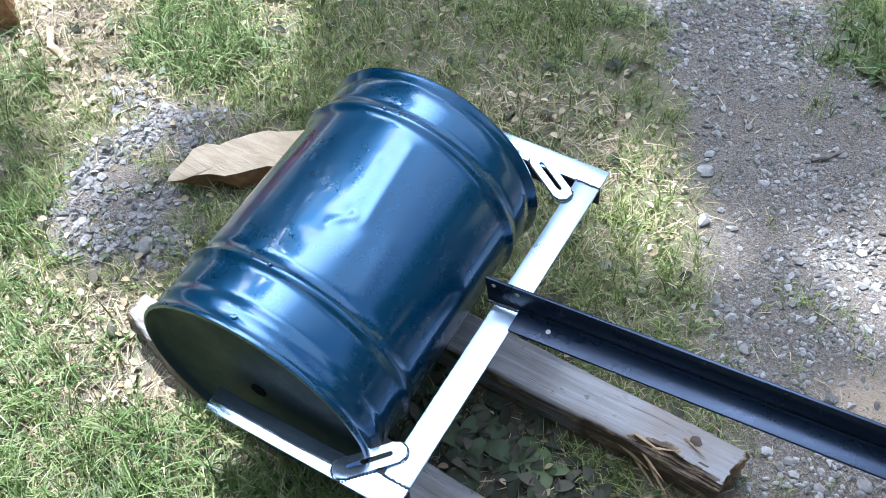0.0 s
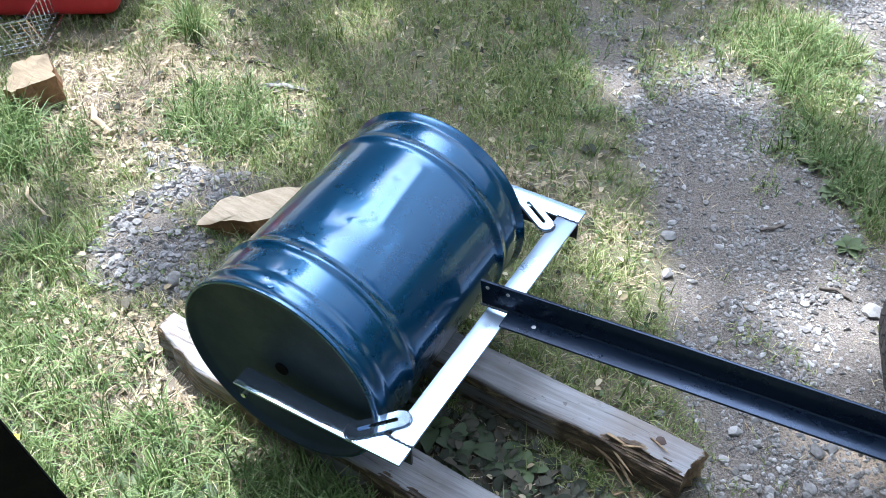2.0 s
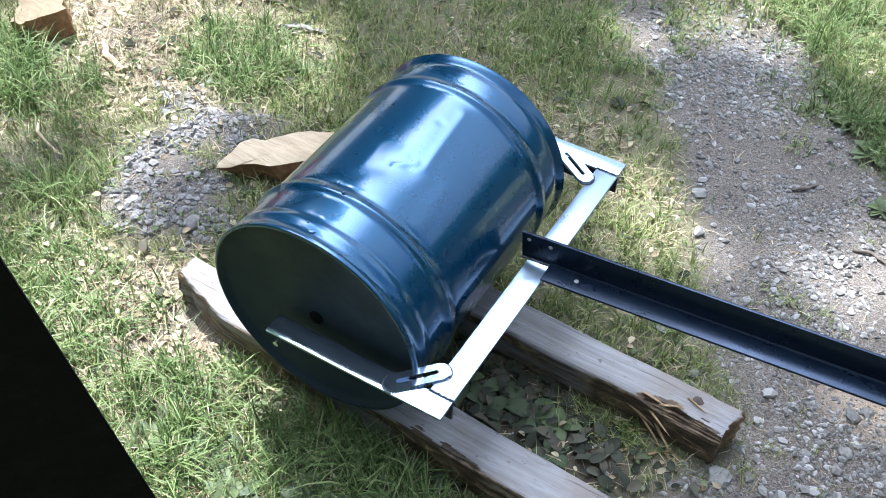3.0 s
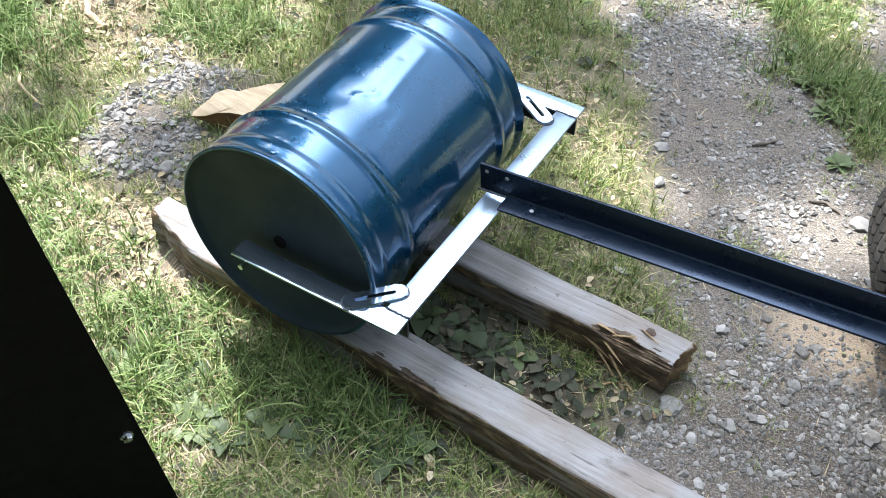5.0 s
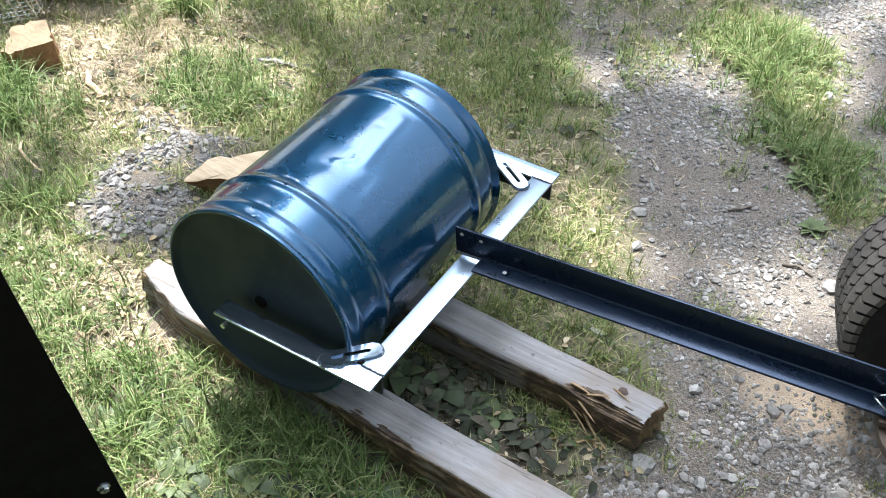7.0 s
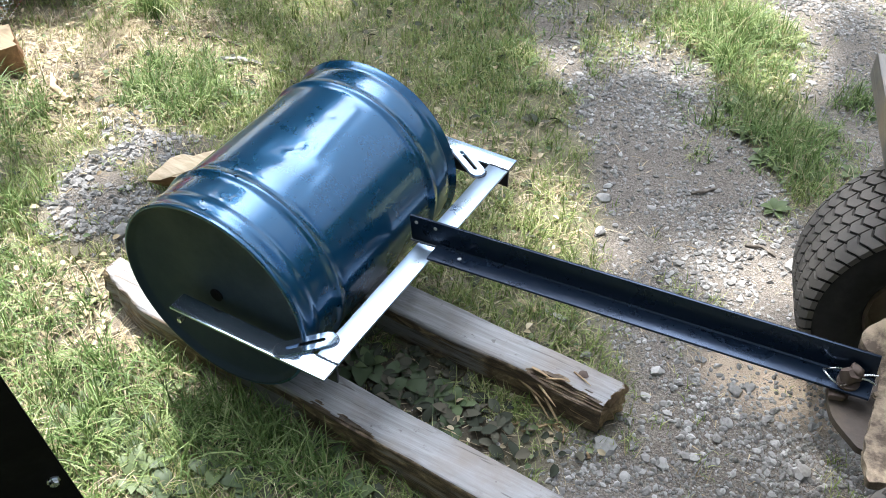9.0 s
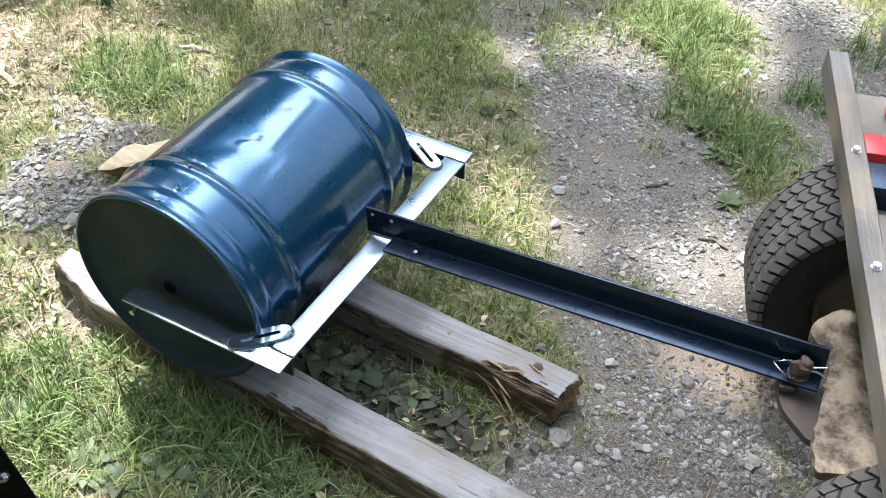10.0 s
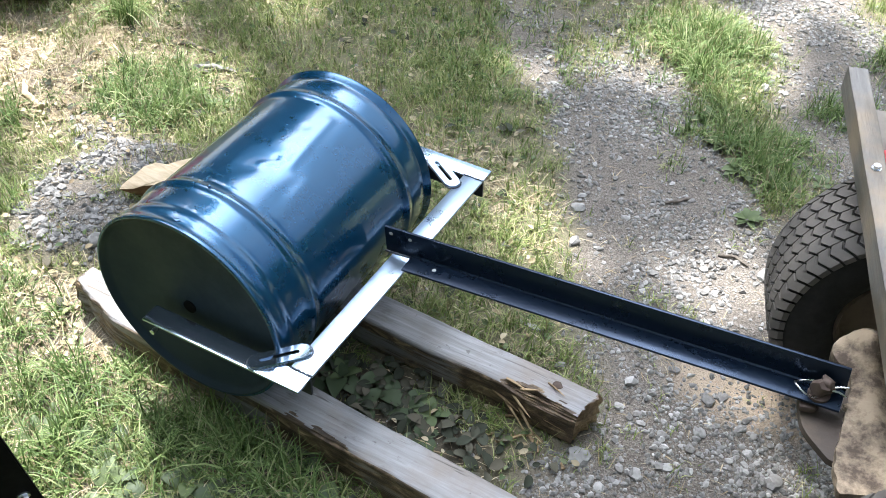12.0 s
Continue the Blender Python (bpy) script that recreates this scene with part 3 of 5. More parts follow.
gravel_stuff("track_gravel", 44000, lambda x, y: tracks(x, y) * max(0.06, 0.42 + 0.9 * wob(x, y, 3.5, 8) + 0.5 * wob(x, y, 11, 2)) + 0.015, (0.0015, 0.0092), (-0.8, 1.5, 0.1, 3.0),
             "small grey gravel stones strewn on the drive", power=3.0)
gravel_stuff("coarse_gravel", 2200, lambda x, y: tracks(x, y) * max(0.0, 0.25 + 0.9 * wob(x, y, 4.5, 21) + 0.5 * wob(x, y, 13, 5)), (0.004, 0.0135), (-0.3, 1.4, 0.1, 2.6),
             "coarser pale broken stones among the gravel", power=3.0)
gravel_stuff("heap_gravel", 5200, lambda x, y: 0.8 * pile(x, y) * (0.55 + 1.3 * wob(x, y, 12, 3)), (0.0012, 0.0125), (-1.35, -0.65, 0.1, 0.95), "low heap of broken grey stones in the grass", RUBBLE, 7.0, 0.5)


def stone(x, y, size, seed, label="rounded grey stone lying on the gravel"):
    bm = bmesh.new()
    z = height(x, y)
    lump(bm, (x, y, z + size * 0.15), size * 0.85, seed, 2, 0.62)
    single("stone", bm, GRAVEL, (x, y, z), label, "stone", "loose stones", smooth=28)


stone(-1.29, 0.66, 0.028, 71, "pale grey stone lying in the dry grass")
stone(-1.26, 0.69, 0.016, 72, "pale grey stone lying in the dry grass")
stone(-1.34, 0.70, 0.014, 73, "pale grey stone lying in the dry grass")
STONES = ((0.10, 1.10, 0.028), (0.09, 1.15, 0.020), (0.61, 1.10, 0.030), (0.15, 0.96, 0.019), (0.36, 0.96, 0.018), (0.435, 0.345, 0.032),
          (0.615, 0.635, 0.024), (0.64, 0.66, 0.018), (0.63, 0.54, 0.018), (0.45, 0.59, 0.020), (0.455, 0.515, 0.016), (0.80, 0.50, 0.028),
          (0.70, 0.60, 0.016), (0.86, 0.62, 0.020), (0.55, 0.37, 0.018), (0.50, 0.30, 0.017), (0.60, 0.42, 0.015), (0.34, 0.70, 0.016),
          (0.25, 0.78, 0.018), (0.20, 0.62, 0.02), (0.30, 0.55, 0.014), (0.52, 0.68, 0.015), (0.68, 0.92, 0.016), (0.74, 1.02, 0.022),
          (0.02, 0.75, 0.018), (-0.02, 0.66, 0.016), (0.36, 1.9, 0.03), (0.33, 2.1, 0.02), (0.0, 1.4, 0.016), (0.3, 1.25, 0.018), (-0.84, 0.30, 0.026))
for i, (x, y, s) in enumerate(STONES):
    stone(*laid(x, y), s, i + 3)

# ---------- the two timbers ----------


def timber(x0, x1, yc, top, wide, turn, label, rot, slant):
    """A squared timber along x with worn edges. rot: how deep its upper near edge has rotted off, along 0 to 1."""
    mid = ((x0 + x1) / 2, yc, 0)
    t = thing("timber", (mid[0], mid[1], 0.0), label, "timber", "timbers under the drum")
    bm = bmesh.new()
    lay = bm.verts.layers.float.new("rot")
    segs, w, h, c = 190, wide / 2, top, 0.006
    prof = []
    corners = ((-w, 0), (-w, h), (w, h), (w, 0))
    for k in range(4):
        (ay, az), (by, bz) = corners[k], corners[(k + 1) % 4]
        n = 30 if k < 2 else 14
        for q in range(n):
            f = q / n
            prof.append((ay + (by - ay) * f, az + (bz - az) * f))
    n = len(prof)
    R = Matrix.Translation(mid) @ Matrix.Rotation(radians(turn), 4, "Z")
    rings = []
    for i in range(segs + 1):
        f = i / segs
        x = (f - 0.5) * (x1 - x0)
        ring = []
        for py, pz in prof:
            ey, ez = w - abs(py), min(pz, h - pz)
            if ey + ez < c:
                s = (c - ey - ez) / 2
                py -= math.copysign(s, py)
                pz += s if pz < h / 2 else -s
            y = py + 0.003 * noise.noise((x * 5, py * 9, yc * 9)) + 0.0012 * noise.noise((x * 14, py * 90, pz * 90))
            z = pz + 0.004 * noise.noise((x * 4, py * 8, yc + 7)) * pz / h + 0.0011 * noise.noise((x * 9, py * 110, 3.0)) * (pz > h * 0.9)
            along = (py + w) - (h - pz)
            lose = rot(f)
            strand = noise.noise((x * 7, along * 95, yc)) + 0.6 * noise.noise((x * 16, along * 230, 5.0))
            rag = noise.noise((x * 13, 2.0, yc)) + 0.7 * noise.noise((x * 37, 6.0, yc))
            deep = lose * (0.058 + 0.030 * rag) + (0.014 * strand if lose > 0.05 else 0.0) - 0.012
            s = (deep - (py + w) - (h - pz)) / 2
            r = 0.0
            if s > 0:
                y, z = y + s, z - s
                r = 0.9
            if py < -w + 0.004:
                r = max(r, 0.34 + 0.75 * lose + 0.12 * noise.noise((x * 6, pz * 12, 1.0)))
            worn = sstep(0.13, 0.0, f) if not slant else 0.0
            if worn > 0:
                y += 0.040 * worn * max(0.0, 0.5 - py / wide) * (1 + 0.25 * noise.noise((x * 30, pz * 40, 2.0)))
                r = max(r, 0.25 * worn) if py < 0 else r
            xe = x
            if i == segs:
                xe += slant * (py / w) + 0.012 * strand
            if i in (0, segs):
                r = max(r, 0.5)
            v = bm.verts.new(R @ Vector((xe, y, max(z, -0.004))))
            v[lay] = r
            ring.append(v)
        rings.append(ring)
    for a, b in zip(rings, rings[1:]):
        for k in range(n):
            bm.faces.new((a[k], a[(k + 1) % n], b[(k + 1) % n], b[k]))
    ends = []
    for end in (rings[0][::-1], rings[-1]):
        cap = bmesh.new()
        vs = [cap.verts.new(v.co) for v in end]
        mid_v = cap.verts.new(sum((v.co for v in end), Vector()) / n + R.to_3x3() @ Vector((0.004 if end is rings[-1] else -0.004, 0, 0)))
        for k in range(n):
            cap.faces.new((vs[k], vs[(k + 1) % n], mid_v))
        ends.append(cap)
    part("beam", bm, TIMBER, t, smooth=50)
    for cap in ends:
        part("end_grain", cap, BROKEN, t, "brown end grain of the timber", 60)
    return t, R


def rot_near(f):
    return 0.34 * sstep(0.42, 0.47, f) * (1 - sstep(0.56, 0.62, f)) + 0.10 * sstep(0.60, 0.64, f) * (1 - sstep(0.8, 0.9, f))


def rot_far(f):
    return 0.16 * sstep(0.66, 0.70, f) + 0.34 * sstep(0.76, 0.84, f) + 0.22 * sstep(0.90, 1.0, f)


t_near, _ = timber(-0.775, 0.66, 0.128, 0.098, 0.102, -2.4, "weathered grey squared timber lying in the grass under the drum", rot_near, 0.0)
t_far, RT = timber(-0.46, 0.430, 0.450, 0.095, 0.095, -1.0, "weathered grey timber with a splintered end on the gravel", rot_far, 0.014)


def splinter(bm, p0, d, wide, thick, k):
    """A thin tapering splinter from p0 along d."""
    d = Vector(d)
    s = d.cross(Vector((0, 0, 1))).normalized() * wide / 2
    u = s.cross(d).normalized() * thick / 2
    rings = []
    for f, g in ((0, 0.8), (0.3, 1.0), (0.7, 0.7), (1.0, 0.15)):
        p = Vector(p0) + d * f + Vector((0, 0, k.uniform(-0.002, 0.002)))
        rings.append([bm.verts.new(p + (s * a + u * b) * g) for a, b in ((-1, -1), (1, -1), (1, 1), (-1, 1))])
    for a, b in zip(rings, rings[1:]):
        for q in range(4):
            bm.faces.new((a[q], a[(q + 1) % 4], b[(q + 1) % 4], b[q]))
    bm.faces.new(rings[0])
    bm.faces.new(rings[-1])


def splinters():
    k = random.Random(4)
    for x, y, z, d, w in ((0.245, 0.418, 0.099, (0.055, -0.012, 0.006), 0.006), (0.285, 0.408, 0.092, (0.045, 0.012, 0.014), 0.005), (0.27, 0.401, 0.075, (0.06, -0.03, -0.01), 0.005),
                          (0.22, 0.402, 0.06, (0.075, -0.012, -0.02), 0.006), (0.33, 0.402, 0.045, (0.09, -0.006, -0.010), 0.008), (0.34, 0.410, 0.07, (0.085, 0.0, -0.012), 0.009),
                          (0.25, 0.400, 0.05, (0.07, -0.03, -0.035), 0.005), (0.29, 0.400, 0.04, (0.06, -0.035, -0.03), 0.006), (0.33, 0.455, 0.0965, (0.05, -0.02, 0.005), 0.004)):
        bm = bmesh.new()
        splinter(bm, (x, y, z), d, w, k.uniform(0.002, 0.004), k)
        part("splinter", bm, BROKEN, t_far, smooth=0)
    bm = bmesh.new()
    lump(bm, (0.350, 0.460, 0.0955), 0.011, 5, 2, 0.2)
    part("knot", bm, RUST, t_far, "dark brown knot", 60)


splinters()


def chips():
    """Wood chips that fell beside the splintered end."""
    k = random.Random(8)
    for i in range(10):
        x, y, a = k.uniform(0.2, 0.46), k.uniform(0.33, 0.395), k.uniform(0, 3)
        L = k.uniform(0.02, 0.06)
        z = height(x, y)
        bm = bmesh.new()
        m = Matrix.Translation((x, y, z + 0.004)) @ Matrix.Rotation(a, 4, "Z") @ Matrix.Rotation(k.uniform(-0.15, 0.15), 4, "Y")
        vs = box(bm, (-L / 2, -0.004, -0.002), (L / 2, 0.004, 0.002))
        for v in vs:
            if v.co.x > 0:
                v.co.y *= 0.3
        bm.transform(m)
        single("wood_chip", bm, BROKEN, (x, y, z), "brown splinter of wood fallen on the soil", "wood chip", "wood chips", smooth=0)


chips()

# ---------- the roller ----------
XC, ZC, R, Y0, Y1 = -0.317, 0.330, 0.232, 0.055, 0.647
BARZ, TH = 0.331, 0.006
roller = thing("lawn_roller", (XC, 0.35, 0.098), "dark blue steel drum lawn roller with angle-iron frame on two timbers", "lawn roller")


def drum():
    bm = bmesh.new()
    L = Y1 - Y0
    rb = R - 0.006
    prof = [(0.0, 0.016), (0.06, 0.0155), (R - 0.022, 0.014), (R - 0.014, 0.010), (R - 0.010, 0.002), (R - 0.006, 0.0), (R - 0.001, 0.002), (R, 0.006),
            (R - 0.002, 0.011), (rb + 0.001, 0.015), (rb, 0.024), (rb + 0.0005, 0.030), (rb + 0.002, 0.036), (rb + 0.003, 0.041), (rb + 0.002, 0.046),
            (rb + 0.0005, 0.053), (rb - 0.0015, 0.058), (rb - 0.0008, 0.062), (rb, 0.068)]
    h1, h2 = 0.126, 0.490

    def hoop(y):
        out = []
        for k in range(-11, 17):
            o = 0.002 * k
            out.append((rb + 0.0075 * math.exp(-(o / 0.0095) ** 2) - 0.0014 * math.exp(-((o - 0.024) / 0.006) ** 2), y + o))
        return out
    prof += hoop(h1)
    for k in range(1, 64):
        y = h1 + 0.033 + (h2 - 0.022 - h1 - 0.033) * k / 64
        prof.append((rb, y))
    prof += hoop(h2)
    prof += [(rb, L - 0.045), (rb, L - 0.028), (rb - 0.004, L - 0.022), (rb - 0.002, L - 0.017), (rb + 0.003, L - 0.012), (R - 0.002, L - 0.008), (R, L - 0.005), (R - 0.003, L - 0.001), (R - 0.008, L),
             (R - 0.011, L - 0.004), (R - 0.014, L - 0.010), (R - 0.022, L - 0.014), (0.06, L - 0.0155), (0.0, L - 0.016)]
    rings = lathe(bm, prof[1:-1], 288)
    bm.faces.new(rings[0][::-1])
    bm.faces.new(rings[-1])
    # dents beaten into the top, and a slight flattening all over
    for v in bm.verts:
        r = math.hypot(v.co.x, v.co.z)
        if r < R - 0.03 or v.co.y < 0.02 or v.co.y > L - 0.02:
            continue
        a = math.atan2(v.co.x, v.co.z)
        d = 0.0
        # a wide buckle, the sharp hollows in it, and a small round dent
        for ay, aa, sy, sa, dep in ((0.255, 0.14, 0.055, 0.30, 0.0050), (0.262, 0.21, 0.010, 0.045, 0.0009), (0.287, 0.17, 0.007, 0.030, 0.0010), (0.270, 0.34, 0.009, 0.04, 0.0009),
                                    (0.225, 0.04, 0.022, 0.09, 0.0010), (0.397, 0.15, 0.008, 0.035, 0.0012), (0.23, 0.47, 0.045, 0.07, 0.0010)):
            d += dep * math.exp(-((v.co.y - ay) / sy) ** 2 - ((a - aa) / sa) ** 2)
        # creases: from the buckle towards the far hoop, round its edge, and low on the side
        for y0, a0, y1, a1, wide, dep in ((0.275, 0.33, 0.445, 0.26, 0.011, 0.0016), (0.250, 0.10, 0.280, 0.24, 0.006, 0.0014), (0.205, -0.12, 0.285, -0.15, 0.012, 0.0010),
                                          (0.17, 0.60, 0.28, 0.56, 0.014, 0.0012)):
            ex, ey = y1 - y0, (a1 - a0) * rb
            px, py = v.co.y - y0, (a - a0) * rb
            f = min(1.0, max(0.0, (px * ex + py * ey) / (ex * ex + ey * ey)))
            d -= dep * math.exp(-((px - f * ex) ** 2 + (py - f * ey) ** 2) / wide ** 2)
        d += 0.0005 * noise.noise((v.co.y * 9, a * 2.5, 0.3))
        v.co.x *= 1 - d / r
        v.co.z *= 1 - d / r
    bm.transform(Matrix.Translation((XC, Y0, ZC)))
    bm.normal_update()
    # end discs and inner lips get the copy with shade in its colour
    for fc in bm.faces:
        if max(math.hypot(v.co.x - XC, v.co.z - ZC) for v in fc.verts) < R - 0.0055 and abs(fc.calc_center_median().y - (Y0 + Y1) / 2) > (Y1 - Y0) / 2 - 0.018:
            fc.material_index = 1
    ob = part("drum", bm, [DRUM, SHADED_END], roller, "dark blue glossy painted steel drum with two rolling hoops and a dented side", 50)
    # flat black discs stand in for the dark inside the axle holes
    bm = bmesh.new()
    tube(bm, (XC, Y0 + 0.012, ZC), (XC, Y0 + 0.0175, ZC), 0.015, 20)
    part("axle_hole_disc", bm, POST, ob, "black disc for the dark of the axle hole")
    bm = bmesh.new()
    tube(bm, (XC, Y1 - 0.0175, ZC), (XC, Y1 - 0.012, ZC), 0.015, 20)
    part("axle_hole_disc", bm, POST, ob, "black disc for the dark of the axle hole")
    # small welds on the hoops
    for hy, aa in ((h1, -0.02), (h2, -0.10), (0.024, 0.0)):
        bm = bmesh.new()
        rr = rb + (0.011 if hy > 0.05 else 0.002)
        lump(bm, (XC + math.sin(aa) * rr, Y0 + hy, ZC + math.cos(aa) * rr), 0.0045, int(hy * 100), 2, 0.5)
        part("weld_spot", bm, DRUM, ob, smooth=60)


drum()
def steel_frame():
    # front bar: flange on top, 62 mm wide, web hanging at its front edge
    W = 0.050
    tilt = Matrix.Translation((0, 0, BARZ)) @ Matrix.Rotation(-radians(1.6), 4, "Y")
    bm = bmesh.new()
    box(bm, (-W, 0.0455, -TH), (0, 0.7345, 0), 0.0012)
    bm.transform(tilt)
    bar = part("front_bar", bm, STEEL, roller, "bright steel angle bar", 30)
    # the web takes the near-black copy of the steel, shade included
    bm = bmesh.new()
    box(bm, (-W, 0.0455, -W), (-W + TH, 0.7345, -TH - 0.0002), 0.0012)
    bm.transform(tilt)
    part("bar_web", bm, SHADED_WEB, bar, "hanging web of the angle bar with shade in its colour", 30)
    arms = []
    for y0, y1, web in ((0.0, 0.045, 0.045 - TH), (0.735, 0.780, 0.735)):
        bm = bmesh.new()
        box(bm, (-0.385, y0, -TH), (0.0, y1, 0), 0.0012)
        bm.transform(tilt)
        arm = part("side_arm", bm, ARMSTEEL, roller, "bright steel angle arm", 30)
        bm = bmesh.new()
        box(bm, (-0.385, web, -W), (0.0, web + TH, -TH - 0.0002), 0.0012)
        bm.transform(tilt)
        part("arm_web", bm, SHADED_WEB, arm, "hanging web of the angle arm with shade in its colour", 30)
        arms.append(arm)
        # axle bolt at the arm's end
        s = -1 if y0 == 0 else 1
        yb = web if s < 0 else web + TH
        bm = bmesh.new()
        for r, a, b, n in ((0.012, 0.0, 0.003, 20), (0.010, 0.003, 0.012, 6), (0.006, 0.012, 0.040, 12)):
            tube(bm, (-0.365, yb + s * a, -0.030), (-0.365, yb + s * b, -0.030), r, n)
        bm.transform(tilt)
        part("bolt", bm, ZINC, arm, "zinc-plated bolt")
    # slotted plates across the corners
    for cx, cy, a in ((-0.081, 0.054, 48), (-0.095, 0.716, -33)):
        bm = bmesh.new()
        slotted(bm, 0.128, 0.038, 0.006, 0.080, 0.009)
        bm.transform(tilt @ Matrix.Translation((cx, cy, 0.0005)) @ Matrix.Rotation(radians(a), 4, "Z"))
        plate = part("slotted_plate", bm, ARMSTEEL if cy < 0.3 else STEEL, roller, "slotted steel plate welded across the corner", 30)
        bm = bmesh.new()
        k = random.Random(int(a) + 90)
        n = 110
        for i in range(n):
            f = i / n * 2 * math.pi
            px = math.copysign(min(abs(math.cos(f)) * 2.0, 1), math.cos(f)) * 0.045 + math.cos(f) * 0.020
            py = math.sin(f) * 0.020 if abs(math.cos(f)) > 0.5 else math.copysign(0.0195, math.sin(f))
            bmesh.ops.create_icosphere(bm, subdivisions=1, radius=k.uniform(0.0012, 0.0021), matrix=Matrix.Translation((px, py, 0.0008)))
        bm.transform(tilt @ Matrix.Translation((cx, cy, 0.0005)) @ Matrix.Rotation(radians(a), 4, "Z"))
        part("weld_bead", bm, WELD, plate, "dark weld bead", 60)
    # butt welds between bar and arms, and at the drawbar
    k = random.Random(2)
    for y in (0.0452, 0.7348):
        bm = bmesh.new()
        for i in range(20):
            bmesh.ops.create_icosphere(bm, subdivisions=1, radius=k.uniform(0.0015, 0.0026),
                                       matrix=Matrix.Translation((-0.049 + 0.048 * i / 19, y + k.uniform(-0.001, 0.001), 0.0006)))
        bm.transform(tilt)
        part("weld_bead", bm, WELD, bar, "dark weld bead", 60)
    return bar


def slotted(bm, length, wide, thick, slot, gap):
    """A flat bar with round ends and one long slot."""
    seg = 4

    def loop(hl, r, z):
        out = []
        for k in range(seg + 1):
            a = -math.pi / 2 + math.pi * k / seg
            out.append((hl + r * math.cos(a), r * math.sin(a), z))
        for k in range(seg + 1):
            a = math.pi / 2 + math.pi * k / seg
            out.append((-hl + r * math.cos(a), r * math.sin(a), z))
        return [bm.verts.new(p) for p in out]
    ro, ri = wide / 2, gap / 2
    ho, hi = length / 2 - ro, slot / 2 - ri
    ob, ot = loop(ho, ro, 0), loop(ho, ro - 0.0008, thick)
    ib, it = loop(hi, ri, 0), loop(hi, ri, thick)
    n = len(ob)
    for k in range(n):
        j = (k + 1) % n
        bm.faces.new((ob[k], ob[j], ot[j], ot[k]))
        bm.faces.new((ot[k], ot[j], it[j], it[k]))
        bm.faces.new((it[k], it[j], ib[j], ib[k]))
        bm.faces.new((ib[k], ib[j], ob[j], ob[k]))


steel_frame()


def drawbar():
    a, b = Vector((-0.062, 0.419, 0.338)), Vector((0.890, 0.447, 0.427))
    d = b - a
    yaw, rise = math.atan2(d.y, d.x), math.atan2(d.z, math.hypot(d.x, d.y))
    M = Matrix.Translation(a) @ Matrix.Rotation(yaw, 4, "Z") @ Matrix.Rotation(-rise, 4, "Y")
    L = d.length
    V, F, th = 0.067, 0.052, 0.006
    bm = bmesh.new()
    box(bm, (0, -th, 0), (L, 0, V), 0.0015)
    box(bm, (0.062, -F, 0), (L, -th - 0.0002, th), 0.0015)
    # root fillet
    vs = [bm.verts.new(p) for p in ((0.062, -th, th + 0.003), (0.062, -th - 0.003, th), (L, -th - 0.003, th), (L, -th, th + 0.003))]
    bm.faces.new(vs)
    bm.transform(M)
    bar = part("drawbar", bm, BLACK, roller, "black painted angle-iron drawbar", 30)
    for x, z, y, flat in ((0.016, 0.052, -th, False), (0.062, 0.050, -th, False), (0.128, th, -0.027, True)):
        bm = bmesh.new()
        if flat:
            tube(bm, (x, y, z - 0.001), (x, y, z + 0.0008), 0.0045, 16)
        else:
            tube(bm, (x, y - 0.0008, z), (x, y + 0.001, z), 0.0042, 12)
        bm.transform(M)
        part("bolt_hole", bm, GREYBOX, bar, "pale hole through the steel")
    k = random.Random(3)
    bm = bmesh.new()
    for i in range(26):
        bmesh.ops.create_icosphere(bm, subdivisions=1, radius=k.uniform(0.002, 0.0038), matrix=Matrix.Translation((0.062 * i / 25, -th - 0.003, 0.002)))
    bm.transform(M)
    part("weld_bead", bm, WELD, bar, "dark weld bead", 60)
    return M, L


DM, DL = drawbar()

# ---------- the tractor's rear end ----------
LAT = Vector((0.331, -0.944, 0)).normalized()
FWD = Vector((0.944, 0.331, 0)).normalized()
TR = Matrix(((FWD.x, -LAT.x, 0, 0), (FWD.y, -LAT.y, 0, 0), (0, 0, 1, 0), (0, 0, 0, 1)))
AXLE = Vector((1.085, 0.512, 0.29))
TM = Matrix.Translation(AXLE) @ TR
tractor = thing("lawn_tractor", (AXLE.x, AXLE.y, 0), "rear of a garden tractor with turf tyres and cream hitch", "lawn tractor")
TYRE_R, TYRE_W = 0.292, 0.25


